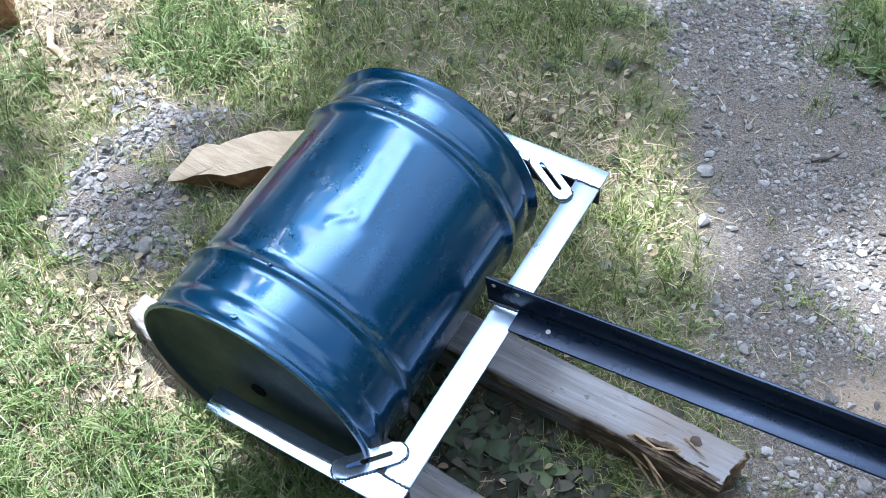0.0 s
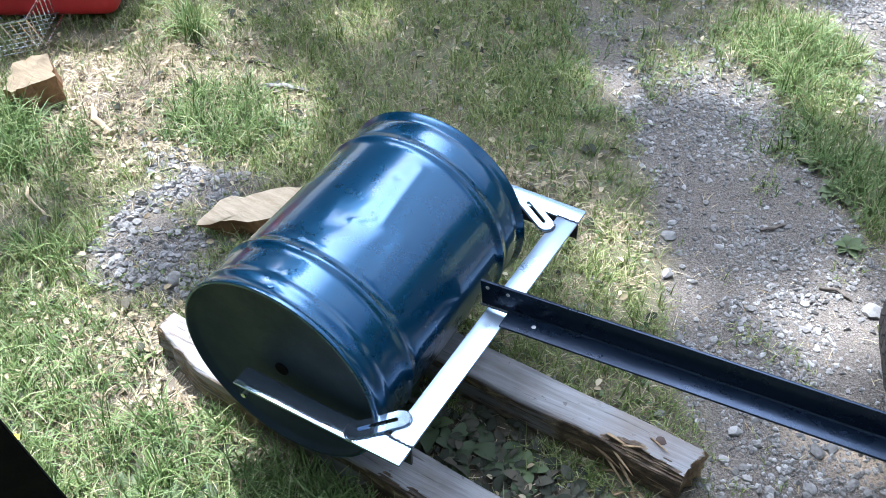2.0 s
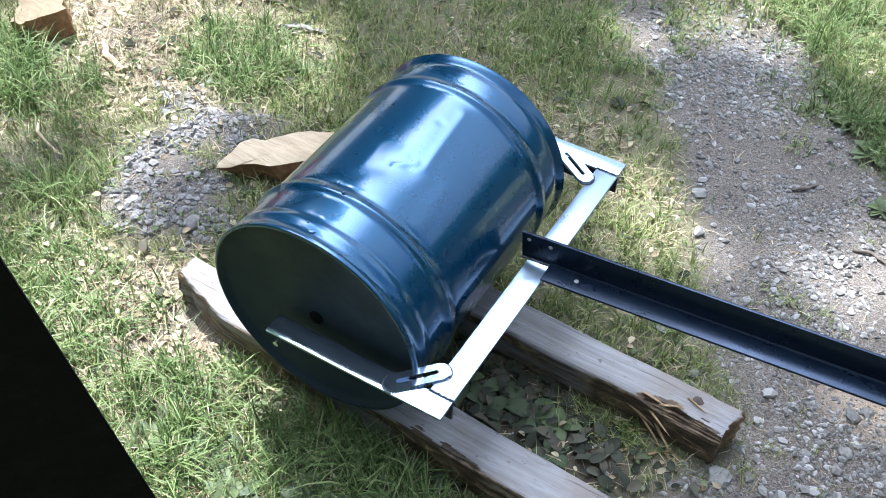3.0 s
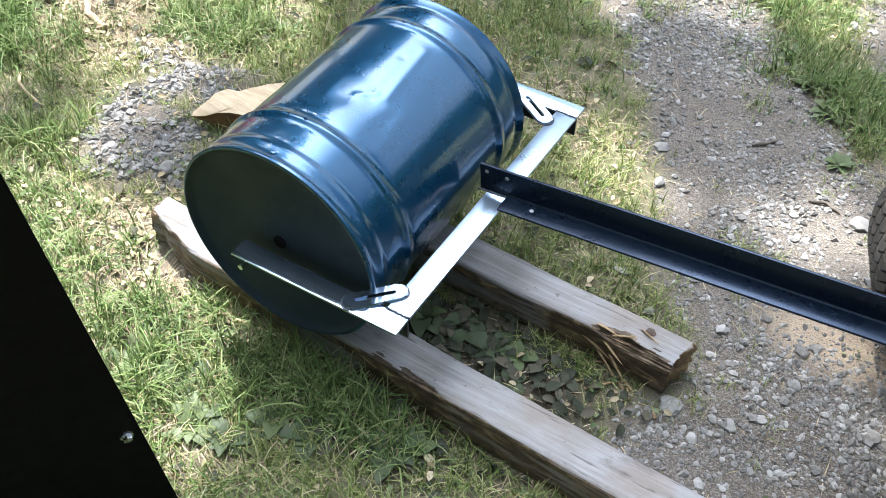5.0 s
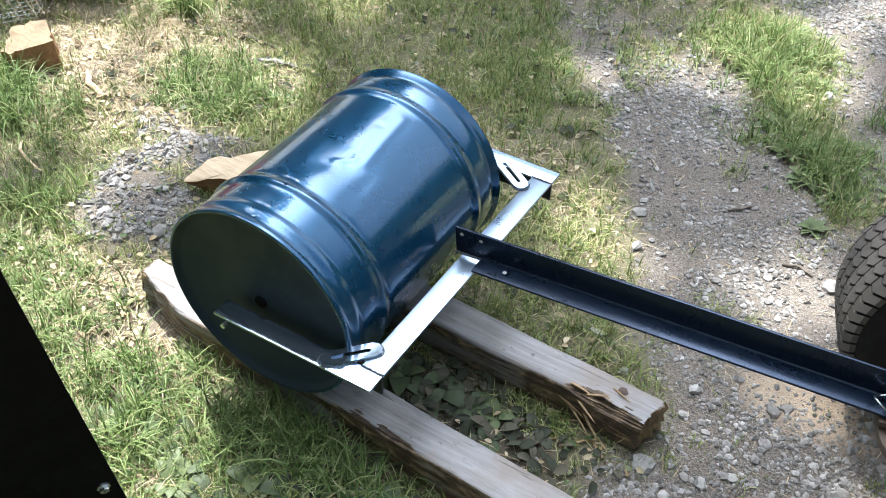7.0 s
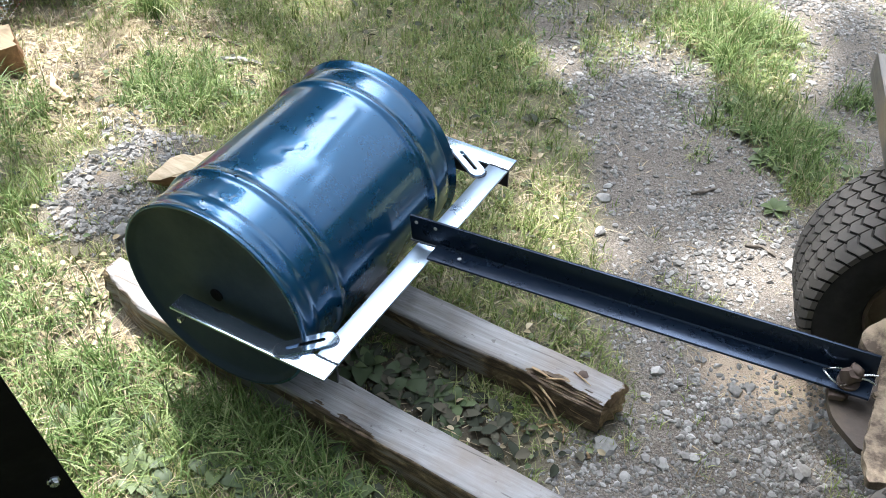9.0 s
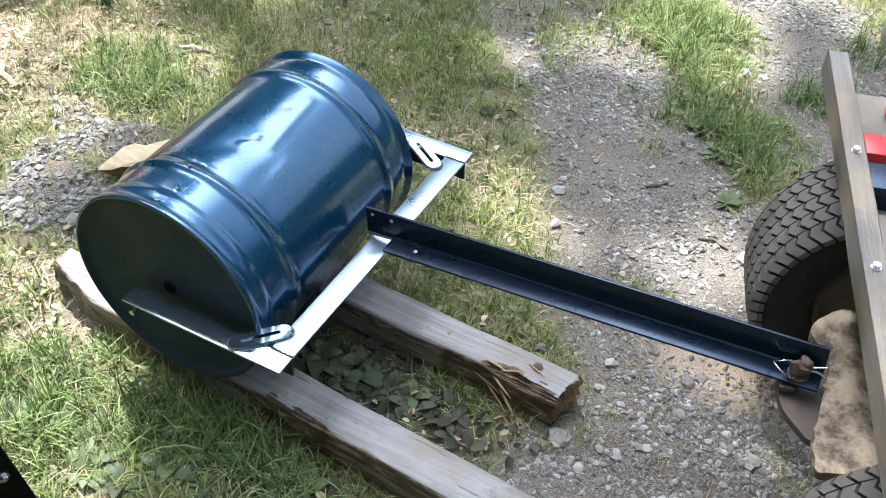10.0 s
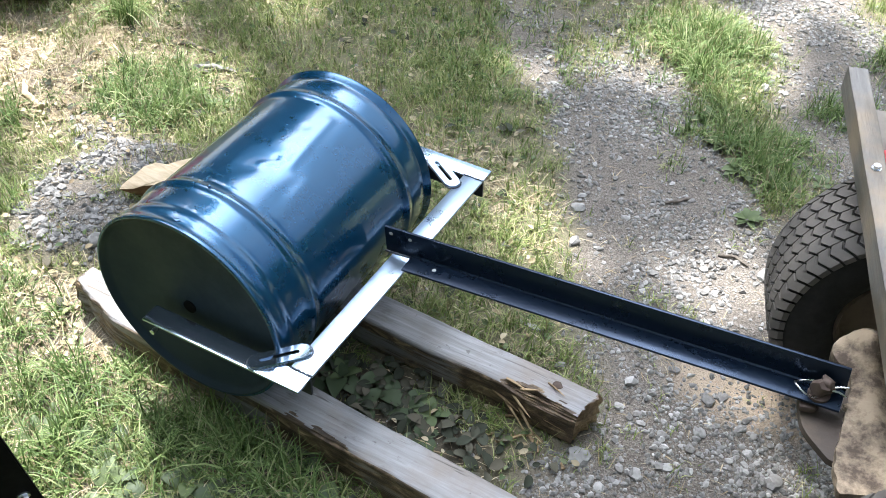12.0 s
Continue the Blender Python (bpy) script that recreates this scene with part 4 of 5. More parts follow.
def wheel(y0):
    """A turf tyre on a dished rim, its axle along the tractor's cross axis at y0."""
    M = TM @ Matrix.Translation((0, y0, 0))
    bm = bmesh.new()
    w, r = TYRE_W / 2, TYRE_R - 0.010
    prof = [(0.155, -w + 0.035), (0.168, -w + 0.014), (0.195, -w), (0.225, -w + 0.001), (0.252, -w + 0.008), (r - 0.010, -w + 0.018), (r, -w + 0.040), (r + 0.003, 0),
            (r, w - 0.040), (r - 0.010, w - 0.018), (0.252, w - 0.008), (0.225, w - 0.001), (0.195, w), (0.168, w - 0.014), (0.155, w - 0.035)]
    lathe(bm, prof, 72)
    bm.transform(M)
    tyre = part("tyre", bm, RUBBER, tractor, "worn black turf tyre with zigzag tread", 50)
    n = 58
    bm = bmesh.new()
    step = 0.040
    da = 2 * math.pi / n
    zig = ((-0.5, -0.34), (0.1, 0.26), (0.5, 0.02))
    for i in range(n):
        for row in range(6):
            yc = (row - 2.5) * step
            a0 = da * (i + (0.5 if row % 2 else 0.0))
            out = []
            for zz, grow in ((0, 1.0), (0.011, 0.97)):
                ring = []
                for fa, fy in [(-0.5 + o, q) for q, o in zig] + [(0.30 + o, q) for q, o in zig[::-1]]:
                    a = a0 + fa * da * grow
                    y = yc + fy * step * 0.95 * grow
                    drop = max(0.0, (abs(y) - 0.06)) * 0.12 + max(0.0, abs(y) - 0.092) * 0.5
                    rr = TYRE_R - 0.012 + zz - drop
                    ring.append(bm.verts.new((rr * math.cos(a), y, rr * math.sin(a))))
                out.append(ring)
            for k in range(6):
                bm.faces.new((out[0][k], out[0][(k + 1) % 6], out[1][(k + 1) % 6], out[1][k]))
            t6 = out[1]
            bm.faces.new((t6[0], t6[1], t6[4], t6[5]))
            bm.faces.new((t6[1], t6[2], t6[3], t6[4]))
    bm.transform(M)
    part("tread", bm, TREAD, tyre, "blocks of the tread", 20)
    bm = bmesh.new()
    for s in (-1, 1):
        lathe(bm, [(r1, s * (w - o)) for r1, o in ((0.158, 0.034), (0.152, 0.024), (0.146, 0.036), (0.14, 0.08), (0.09, 0.095), (0.05, 0.085), (0.035, 0.06), (0.002, 0.058))], 48)
    bm.transform(M)
    part("rim", bm, RIM, tractor, "brown dusty steel rim")


wheel(0.42)
wheel(-0.36)
bm = bmesh.new()
tube(bm, TM @ Vector((0, -0.36, 0)), TM @ Vector((0, 0.42, 0)), 0.022, 16)
part("axle_shaft", bm, RUST, tractor, "rusty axle shaft")
bm = bmesh.new()
box(bm, (-0.10, -0.13, -0.09), (0.16, 0.13, 0.12), 0.03, None, 3)
bm.transform(TM)
part("gear_case", bm, CREAM, tractor, "cream transaxle case stained with oil")


def slab(bm, outline, z0, z1):
    a = [bm.verts.new((x, y, z0)) for x, y in outline]
    b = [bm.verts.new((x, y, z1)) for x, y in outline]
    bm.faces.new(a[::-1])
    bm.faces.new(b)
    for k in range(len(outline)):
        bm.faces.new((a[k], a[(k + 1) % len(outline)], b[(k + 1) % len(outline)], b[k]))


def rounded(outline, times=2):
    """Cuts the corners of an outline into curves."""
    for _ in range(times):
        out = []
        for (ax, ay), (bx, by) in zip(outline, outline[1:] + outline[:1]):
            out += [(0.75 * ax + 0.25 * bx, 0.75 * ay + 0.25 * by), (0.25 * ax + 0.75 * bx, 0.25 * ay + 0.75 * by)]
        outline = out
    return outline


def hitch_plate():
    """A dark oily drawbar plate with a curved front edge, and a chipped cream casting over it, down to the axle."""
    bm = bmesh.new()
    slab(bm, rounded([(-0.278, 0.03), (-0.280, -0.035), (-0.275, -0.067), (-0.251, -0.104), (-0.229, -0.135), (-0.12, -0.13), (-0.11, 0.10), (-0.20, 0.10), (-0.265, 0.07)]), 0.088, 0.103)
    box(bm, (-0.135, -0.10, -0.06), (-0.12, 0.15, 0.0875), 0.003)
    bm.transform(TM)
    pl = part("hitch_plate", bm, OILY, tractor, "dark brown hitch plate caked in oil and dust", 40)
    bm = bmesh.new()
    base = bm.faces.new([bm.verts.new((x, y, 0.098)) for x, y in rounded([(-0.212, 0.128), (-0.200, 0.150), (-0.162, 0.173), (-0.120, 0.181), (-0.110, 0.033), (-0.112, -0.11), (-0.130, -0.190),
                         (-0.169, -0.201), (-0.221, -0.205), (-0.234, -0.196), (-0.230, -0.172), (-0.236, -0.145), (-0.215, -0.077), (-0.204, -0.023), (-0.183, 0.035), (-0.192, 0.076), (-0.212, 0.100)])])
    top = bmesh.ops.extrude_face_region(bm, geom=[base])
    for v in top["geom"]:
        if isinstance(v, bmesh.types.BMVert):
            v.co.z += 0.020
    bmesh.ops.triangulate(bm, faces=bm.faces)
    for _ in range(3):
        bmesh.ops.subdivide_edges(bm, edges=[e for e in bm.edges if e.calc_length() > 0.012], cuts=1, use_grid_fill=True)
        bmesh.ops.triangulate(bm, faces=bm.faces)
    for v in bm.verts:
        if v.co.z > 0.110:
            v.co.z += 0.045 * math.exp(-((v.co.x + 0.150) / 0.045) ** 2 - ((v.co.y - 0.125) / 0.040) ** 2) + 0.014 * math.exp(-((v.co.x + 0.150) / 0.03) ** 2)
        for amp, fr in ((0.005, 26), (0.002, 80)):
            v.co += amp * Vector((noise.noise(v.co * fr), noise.noise(v.co * fr + Vector((5, 0, 0))), noise.noise(v.co * fr + Vector((0, 5, 0)))))
    bm.transform(TM)
    part("casting", bm, CREAM, pl, "cream painted casting, chipped and stained with oil", 60)
    for x, y, z, s in ((-0.198, -0.012, 0.114, 0.9), (-0.150, -0.075, 0.124, 0.6)):
        bm = bmesh.new()
        tube(bm, (x, y, z), (x, y, z + 0.003), 0.010 * s, 16)
        tube(bm, (x, y, z + 0.003), (x, y, z + 0.008), 0.0075 * s, 6)
        bm.transform(TM)
        part("bolt", bm, CREAM, pl, "painted hexagon bolt caked in dirt")
    bm = bmesh.new()
    box(bm, (-0.285, -0.035, 0.111), (-0.255, -0.008, 0.126), 0.004)
    bm.transform(TM)
    part("tab", bm, RUST, pl, "grey steel tab under the drawbar")
    # pin with its ring clip
    pin = DM @ Vector((DL - 0.042, -0.030, 0.0))
    bm = bmesh.new()
    tube(bm, pin + Vector((0, 0, -0.06)), pin + Vector((0, 0, 0.030)), 0.010, 16)
    tube(bm, pin + Vector((0, 0, 0.006)), pin + Vector((0, 0, 0.012)), 0.020, 20)
    lump(bm, pin + Vector((0, 0, 0.028)), 0.022, 7, 2, 0.9)
    lump(bm, pin + Vector((0.006, 0.006, 0.040)), 0.014, 9, 2, 0.9)
    ob = part("hitch_pin", bm, RUST, tractor, "rusty brown hitch pin", 40)
    bm = bmesh.new()
    pts = []
    for k in range(20):
        a = math.pi * 0.25 + 2 * math.pi * k / 19
        pts.append(pin + Vector((-0.022 + 0.024 * math.cos(a), -0.006 + 0.018 * math.sin(a), 0.022 + 0.006 * math.sin(a * 2))))
    wire(bm, pts, 0.0016)
    part("ring_clip", bm, ZINC, ob, "bright wire ring clip", 60)
    bm = bmesh.new()
    wire(bm, [pin + Vector((0.01, 0.002, 0.030)), pin + Vector((0.03, 0.012, 0.034)), pin + Vector((0.042, 0.012, 0.040))], 0.0018)
    wire(bm, [pin + Vector((0.01, -0.002, 0.030)), pin + Vector((0.03, 0.002, 0.030)), pin + Vector((0.044, 0.0, 0.028))], 0.0018)
    part("cotter", bm, ZINC, ob, "bright split cotter pin", 60)


hitch_plate()


def rack():
    """The wooden cross beam of the tractor's rack, with its bolts."""
    far, near_end = Vector((0.656, 1.145, 0.65)), Vector((1.095, -0.14, 0.65))
    d = (near_end - far)
    L = d.length
    M = Matrix.Translation(far) @ Matrix.Rotation(math.atan2(d.y, d.x) + math.pi / 2, 4, "Z")
    t = thing("cross_beam", (0.85, 0.55, 0.56), "grey weathered wooden beam bolted across the back of the tractor", "beam")
    bm = bmesh.new()
    n = 24
    prof = [(0.0, 0.003), (0.003, 0.0), (0.041, 0.0), (0.044, -0.003), (0.044, -0.054), (0.041, -0.057), (0.003, -0.057), (0.0, -0.054)]
    rings = []
    for i in range(n + 1):
        y = -L * i / n
        rings.append([bm.verts.new((px + 0.0012 * noise.noise((y * 7, k, 0)), y, pz + 0.0012 * noise.noise((y * 6, k, 3)))) for k, (px, pz) in enumerate(prof)])
    for a, b in zip(rings, rings[1:]):
        for k in range(8):
            bm.faces.new((a[k], a[(k + 1) % 8], b[(k + 1) % 8], b[k]))
    bm.faces.new(rings[0])
    bm.faces.new(rings[-1][::-1])
    bm.transform(M)
    part("beam", bm, BEAM, t, smooth=40)
    for y in (-0.355, -0.68, -1.02):
        bm = bmesh.new()
        tube(bm, (0.022, y, 0.0), (0.022, y, 0.002), 0.0095, 18)
        tube(bm, (0.022, y, 0.002), (0.022, y, 0.009), 0.0075, 6)
        bm.transform(M)
        part("bolt", bm, ZINC, t, "zinc hexagon bolt")
    # deck behind the beam
    bm = bmesh.new()
    box(bm, (0.05, -0.62, -0.11), (0.55, -0.02, -0.085), 0.004)
    bm.transform(M)
    deck = part("deck", bm, DECK, tractor, "brown-grey dusty sheet-metal deck")
    for lo, hi, mat, nm, lab in (((0.05, -0.42, -0.084), (0.30, -0.34, -0.03), BLACK, "channel", "black steel channel"),
                                 ((0.05, -0.80, -0.10), (0.5, -0.46, -0.06), DECK, "side_sheet", "grey sheet metal")):
        bm = bmesh.new()
        box(bm, lo, hi, 0.004)
        bm.transform(M)
        part(nm, bm, mat, tractor, lab)
    for nm, at, size, lab in (("tail_lamp", (0.090, -0.245, -0.085), (0.045, 0.070, 0.032), "red plastic block on the tractor deck"),
                              ("tail_lamp", (0.16, -0.10, -0.085), (0.05, 0.045, 0.028), "small red plastic block on the tractor deck")):
        bm = bmesh.new()
        x, y, z = at
        sx, sy, sz = size
        box(bm, (x - sx / 2, y - sy / 2, z), (x + sx / 2, y + sy / 2, z + sz), 0.005)
        box(bm, (x - sx / 2 - 0.004, y - sy / 2 + 0.01, z + 0.012), (x - sx / 2 + 0.002, y + sy / 2 - 0.01, z + sz - 0.012), 0.002)
        bm.transform(M)
        part(nm, bm, RED, tractor, lab)


rack()

# ---------- wood, basket and red casing at the edge of the yard ----------


def wedge(name, pts, mats, seed, at, label, category):
    """A roughly split block between a bottom and a top outline."""
    k = random.Random(seed)
    rings = []
    bm = bmesh.new()
    low, top = [[Vector(p) for p in o] for o in pts]
    n = len(low)
    jit = [Vector((k.uniform(-1, 1), k.uniform(-1, 1), k.uniform(-0.6, 0.6))) for _ in range(n * 5)]
    for lv in range(7):
        f = lv / 6
        ring = []
        for c in range(n):
            for q in range(5):
                g = q / 5
                p = low[c].lerp(top[c], f).lerp(low[(c + 1) % n].lerp(top[(c + 1) % n], f), g)
                p = p + jit[c * 5 + q] * 0.007
                for amp, fr in ((0.007, 18), (0.003, 60)):
                    p = p + amp * Vector((noise.noise(p * fr), noise.noise(p * fr + Vector((9, 0, 0))), 0.6 * noise.noise(p * fr + Vector((0, 9, 0)))))
                ring.append(bm.verts.new(p))
        rings.append(ring)
    m = len(rings[0])
    for a, b in zip(rings, rings[1:]):
        for c in range(m):
            bm.faces.new((a[c], a[(c + 1) % m], b[(c + 1) % m], b[c]))
    bm.faces.new(rings[0][::-1])
    top_bm = bmesh.new()
    rings[-1] = [top_bm.verts.new(v.co) for v in rings[-1]]
    mid = sum((v.co for v in rings[-1]), Vector()) / m
    inner = rings[-1]
    for f in (0.35, 0.7):
        ring = []
        for v in rings[-1]:
            p = v.co.lerp(mid, f)
            ring.append(top_bm.verts.new(p + Vector((0, 0, 0.007 * noise.noise(p * 22) + 0.004 * f))))
        for c in range(m):
            top_bm.faces.new((inner[c], inner[(c + 1) % m], ring[(c + 1) % m], ring[c]))
        inner = ring
    top_bm.faces.new(inner)
    t = thing(name, at, label, category, "firewood")
    part("rough_side", bm, mats[1], t, "brown rough split sides and bark", 32)
    part("cut_face", top_bm, mats[0], t, "pale fresh wood face", 32)


wedge("split_firewood", (((-0.90, 0.53, 0.0), (-0.79, 0.585, 0.0), (-0.66, 0.70, 0.0), (-0.70, 0.745, 0.0), (-0.84, 0.67, 0.0), (-0.905, 0.60, 0.0)),
                         ((-0.938, 0.475, 0.082), (-0.805, 0.565, 0.078), (-0.66, 0.685, 0.090), (-0.70, 0.755, 0.095), (-0.845, 0.675, 0.094), (-0.938, 0.575, 0.086))), [RAWWOOD, LOGBARK], 3,
      (-0.80, 0.61, 0.0), "pale split piece of firewood on the stone heap", "firewood")
wedge("firewood_block", (((-1.80, 0.635, 0.0), (-1.755, 0.645, 0.0), (-1.70, 0.742, 0.0), (-1.80, 0.82, 0.0), (-1.88, 0.72, 0.0)),
                         ((-1.80, 0.622, 0.085), (-1.752, 0.630, 0.092), (-1.706, 0.742, 0.098), (-1.785, 0.785, 0.118), (-1.85, 0.71, 0.112))), [CUTTOP, LOGBARK], 7,
      (-1.78, 0.72, 0.0), "sawn block of orange-brown firewood in the grass", "firewood")


def stick(name, pts, r, mat, label):
    """A crooked dead stick along points given as x, y and height over the soil."""
    bm = bmesh.new()
    path = [Vector((x, y, height(x, y) + z)) for x, y, z in pts]
    fine = []
    for p, q in zip(path, path[1:]):
        for k in range(5):
            c = p.lerp(q, k / 5)
            fine.append(c + 0.004 * Vector((noise.noise(c * 30), noise.noise(c * 30 + Vector((7, 0, 0))), 0)))
    wire(bm, fine + [path[-1]], r, 7)
    for v in bm.verts:
        v.co += 0.3 * r * Vector((noise.noise(v.co * 60), noise.noise(v.co * 60 + Vector((3, 0, 0))), noise.noise(v.co * 60 + Vector((0, 3, 0)))))
    single(name, bm, mat, tuple(Vector((path[0].x, path[0].y, height(path[0].x, path[0].y)))), label, "stick", "dead sticks", smooth=50)


stick("stick", ((-1.60, 0.76, 0.012), (-1.54, 0.71, 0.02), (-1.46, 0.69, 0.012)), 0.010, RAWWOOD, "pale barkless stick lying in the dry grass")
stick("stick", ((-1.24, 1.09, 0.006), (-1.17, 1.13, 0.014), (-1.09, 1.16, 0.006)), 0.009, BEAM, "short grey stick lying in the grass")
stick("stick", ((-1.38, 1.16, 0.004), (-1.31, 1.20, 0.01), (-1.22, 1.21, 0.004)), 0.006, BARK, "thin dark stick lying on the soil")
stick("stick", ((-1.52, 0.42, 0.003), (-1.45, 0.36, 0.035), (-1.36, 0.34, 0.01)), 0.0045, RAWWOOD, "thin pale stick lying in the grass")
stick("stick", ((0.50, 1.17, 0.003), (0.54, 1.18, 0.008), (0.58, 1.17, 0.003)), 0.004, BARK, "thin dark twig lying on the gravel")
stick("stick", ((0.30, 1.30, 0.003), (0.33, 1.32, 0.008), (0.36, 1.36, 0.003)), 0.005, BARK, "thin dark twig lying on the gravel")


def crate():
    """A wire basket tipped in the grass."""
    t = thing("wire_basket", (-2.06, 0.92, 0.0), "tipped galvanised wire basket in the grass", "wire basket")
    M = Matrix.Translation((-2.06, 0.92, 0.0)) @ Matrix.Rotation(radians(28), 4, "Z") @ Matrix.Rotation(radians(-14), 4, "Y")
    for i in range(9):
        for vert in (0, 1):
            bm = bmesh.new()
            o = -0.12 + 0.24 * i / 8
            if vert:
                wire(bm, [M @ Vector(p) for p in ((o, -0.12, 0.13), (o, -0.10, 0.02), (o, 0.10, 0.02), (o, 0.12, 0.13))], 0.0022, 5)
            else:
                wire(bm, [M @ Vector(p) for p in ((-0.12, o, 0.13), (-0.10, o, 0.024), (0.10, o, 0.024), (0.12, o, 0.13))], 0.0022, 5)
            part("wire", bm, ZINC, t, smooth=60)
    bm = bmesh.new()
    wire(bm, [M @ Vector(p) for p in ((-0.12, -0.12, 0.13), (0.12, -0.12, 0.13), (0.12, 0.12, 0.13), (-0.12, 0.12, 0.13), (-0.12, -0.12, 0.13))], 0.004, 6)
    part("rim_wire", bm, ZINC, t, smooth=60)


crate()
bm = bmesh.new()
box(bm, (-0.30, -0.18, 0.02), (0.16, 0.20, 0.30), 0.05, None, 4)
bm.transform(Matrix.Translation((-2.08, 1.21, 0.0)) @ Matrix.Rotation(radians(32), 4, "Z"))
single("red_casing", bm, RED, (-2.08, 1.21, 0.0), "rounded red machine casing standing on the soil", "machine casing")

bm = bmesh.new()
lathe(bm, [(0.002, -0.02), (0.050, -0.01), (0.064, 0.03), (0.066, 0.30), (0.060, 0.74), (0.045, 0.77), (0.002, 0.775)], 28, Matrix.Rotation(radians(90), 4, "X"))
for v in bm.verts:
    v.co += 0.003 * Vector((noise.noise(v.co * 14), noise.noise(v.co * 14 + Vector((5, 0, 0))), 0))
bm.transform(Matrix.Translation((0.762, 2.44, 0.0)) @ Matrix.Rotation(radians(4), 4, "Y"))
single("post", bm, GREYBOX, (0.762, 2.44, 0.0), "pale grey round post standing at the edge of the drive", "post", smooth=50)

# ---------- the black upright beside the viewer ----------


def upright():
    t = thing("steel_upright", (-0.16, -0.60, 0.0), "broad black painted steel upright with a bolt", "upright")
    low, high = Vector((-0.175, -0.454, 0.5)), Vector((-0.103, -0.570, 1.2))
    d = (high - low) / (high.z - low.z)
    e0, e1 = low - d * low.z, low + d * (1.5 - low.z)
    s = Vector((-0.53, -0.85, 0)) * 0.36
    k = Vector((-0.85, 0.53, 0)) * 0.010
    bm = bmesh.new()
    vs = [bm.verts.new(p) for p in (e0, e0 + s, e0 + s + k, e0 + k, e1, e1 + s, e1 + s + k, e1 + k)]
    for q in ((0, 1, 2, 3), (4, 5, 6, 7), (0, 1, 5, 4), (1, 2, 6, 5), (2, 3, 7, 6), (3, 0, 4, 7)):
        bm.faces.new([vs[j] for j in q])
    bmesh.ops.bevel(bm, geom=list(bm.edges), offset=0.002, segments=2, affect="EDGES")
    part("post", bm, POST, t)
    p = e0 + d * 0.440 + s * 0.060
    o = d.cross(s).normalized()
    if o.dot(k) > 0:
        o = -o
    bm = bmesh.new()
    tube(bm, p - o * 0.002, p + o * 0.003, 0.011, 16)
    tube(bm, p + o * 0.003, p + o * 0.010, 0.008, 6)
    part("bolt", bm, ZINC, t, "zinc bolt head")


upright()

# ---------- weeds and leaves ----------


def leaf_mesh(name, mat, L=0.05, W=0.03, fold=0.25, droop=0.5):
    vs, fs = [], []
    n = 5
    for i in range(n + 1):
        t = i / n
        w = W / 2 * math.sin(math.pi * min(1, 0.12 + 0.88 * t)) ** 0.8 if i < n else 0.001
        x, z = L * t, -droop * L * t * t + 0.4 * L * t
        vs += [(x, -w, z + fold * w), (x, 0, z), (x, w, z + fold * w)]
    for i in range(n):
        a = 3 * i
        fs += [(a, a + 1, a + 4, a + 3), (a + 1, a + 2, a + 5, a + 4)]
    me = mesh_from(name, vs, fs, mat)
    me.polygons.foreach_set("use_smooth", [True] * len(me.polygons))
    return me


LEAF = leaf_mesh("leaf", WEED)
DOCK = make_blade("dock_leaf", [(0.1, (0.028, 0.045, 0.022)), (0.5, (0.06, 0.085, 0.042)), (0.95, (0.13, 0.15, 0.09))], 0.5, 0.15)
DOCK_LEAF = leaf_mesh("dock_leaf", DOCK, 0.075, 0.048, 0.3, 0.7)


def weed(x, y, size, count, seed, mesh=None, label="low broad-leaved green weed growing in the ground"):
    k = random.Random(seed)
    z = height(x, y)
    t = thing("weed", (x, y, z), label, "weed", "broad-leaved weeds")
    for i in range(count):
        ob = new("leaf", mesh or LEAF)
        ob.parent = t
        s = size * k.uniform(0.6, 1.2)
        ob.matrix_basis = Matrix.Rotation(2 * math.pi * i / count + k.uniform(-0.4, 0.4), 4, "Z") @ Matrix.Translation((0.004, 0, 0.002)) @ Matrix.Rotation(k.uniform(-0.7, 0.0), 4, "Y") @ Matrix.Diagonal((s, s, s, 1))


for i, (x, y, s, c) in enumerate(((0.50, 1.29, 0.8, 11), (-0.20, 0.20, 1.0, 8), (-0.10, 0.27, 0.9, 8), (-0.30, -0.06, 1.1, 8), (-0.20, -0.12, 1.2, 7),
                                  (-0.42, -0.16, 1.2, 8), (0.12, 0.28, 0.9, 7), (-0.08, -0.05, 1.2, 7), (0.06, -0.04, 1.1, 6), (-0.55, -0.20, 1.0, 7),
                                  (0.42, 1.48, 1.1, 10), (0.52, 1.45, 0.9, 8), (0.34, 1.55, 1.0, 9), (-1.12, 0.80, 0.9, 8), (-1.0, 0.9, 0.8, 8), (-0.33, -0.22, 1.1, 8))):
    weed(*laid(x, y), s, c, i)


for i, (x, y, s, c) in enumerate(((-0.22, -0.12, 0.7, 7), (-0.10, 0.00, 0.8, 7), (-0.07, 0.055, 0.8, 5), (-0.34, -0.07, 0.7, 7), (-0.12, 0.29, 0.9, 7), (0.06, 0.30, 0.8, 6),
                                  (-0.18, 0.23, 0.8, 6), (-0.02, 0.25, 0.8, 6), (-0.28, -0.20, 0.65, 8), (-0.14, -0.10, 0.8, 7), (0.02, -0.05, 0.9, 6), (-0.42, -0.12, 0.9, 6),
                                  (-0.03, 0.34, 0.7, 5), (0.13, 0.24, 0.7, 5), (-0.20, 0.34, 0.8, 6), (-0.32, -0.14, 0.65, 6))):
    weed(x, y, s, c, i + 50, DOCK_LEAF, "dull grey-green dock plant growing beside the timbers")
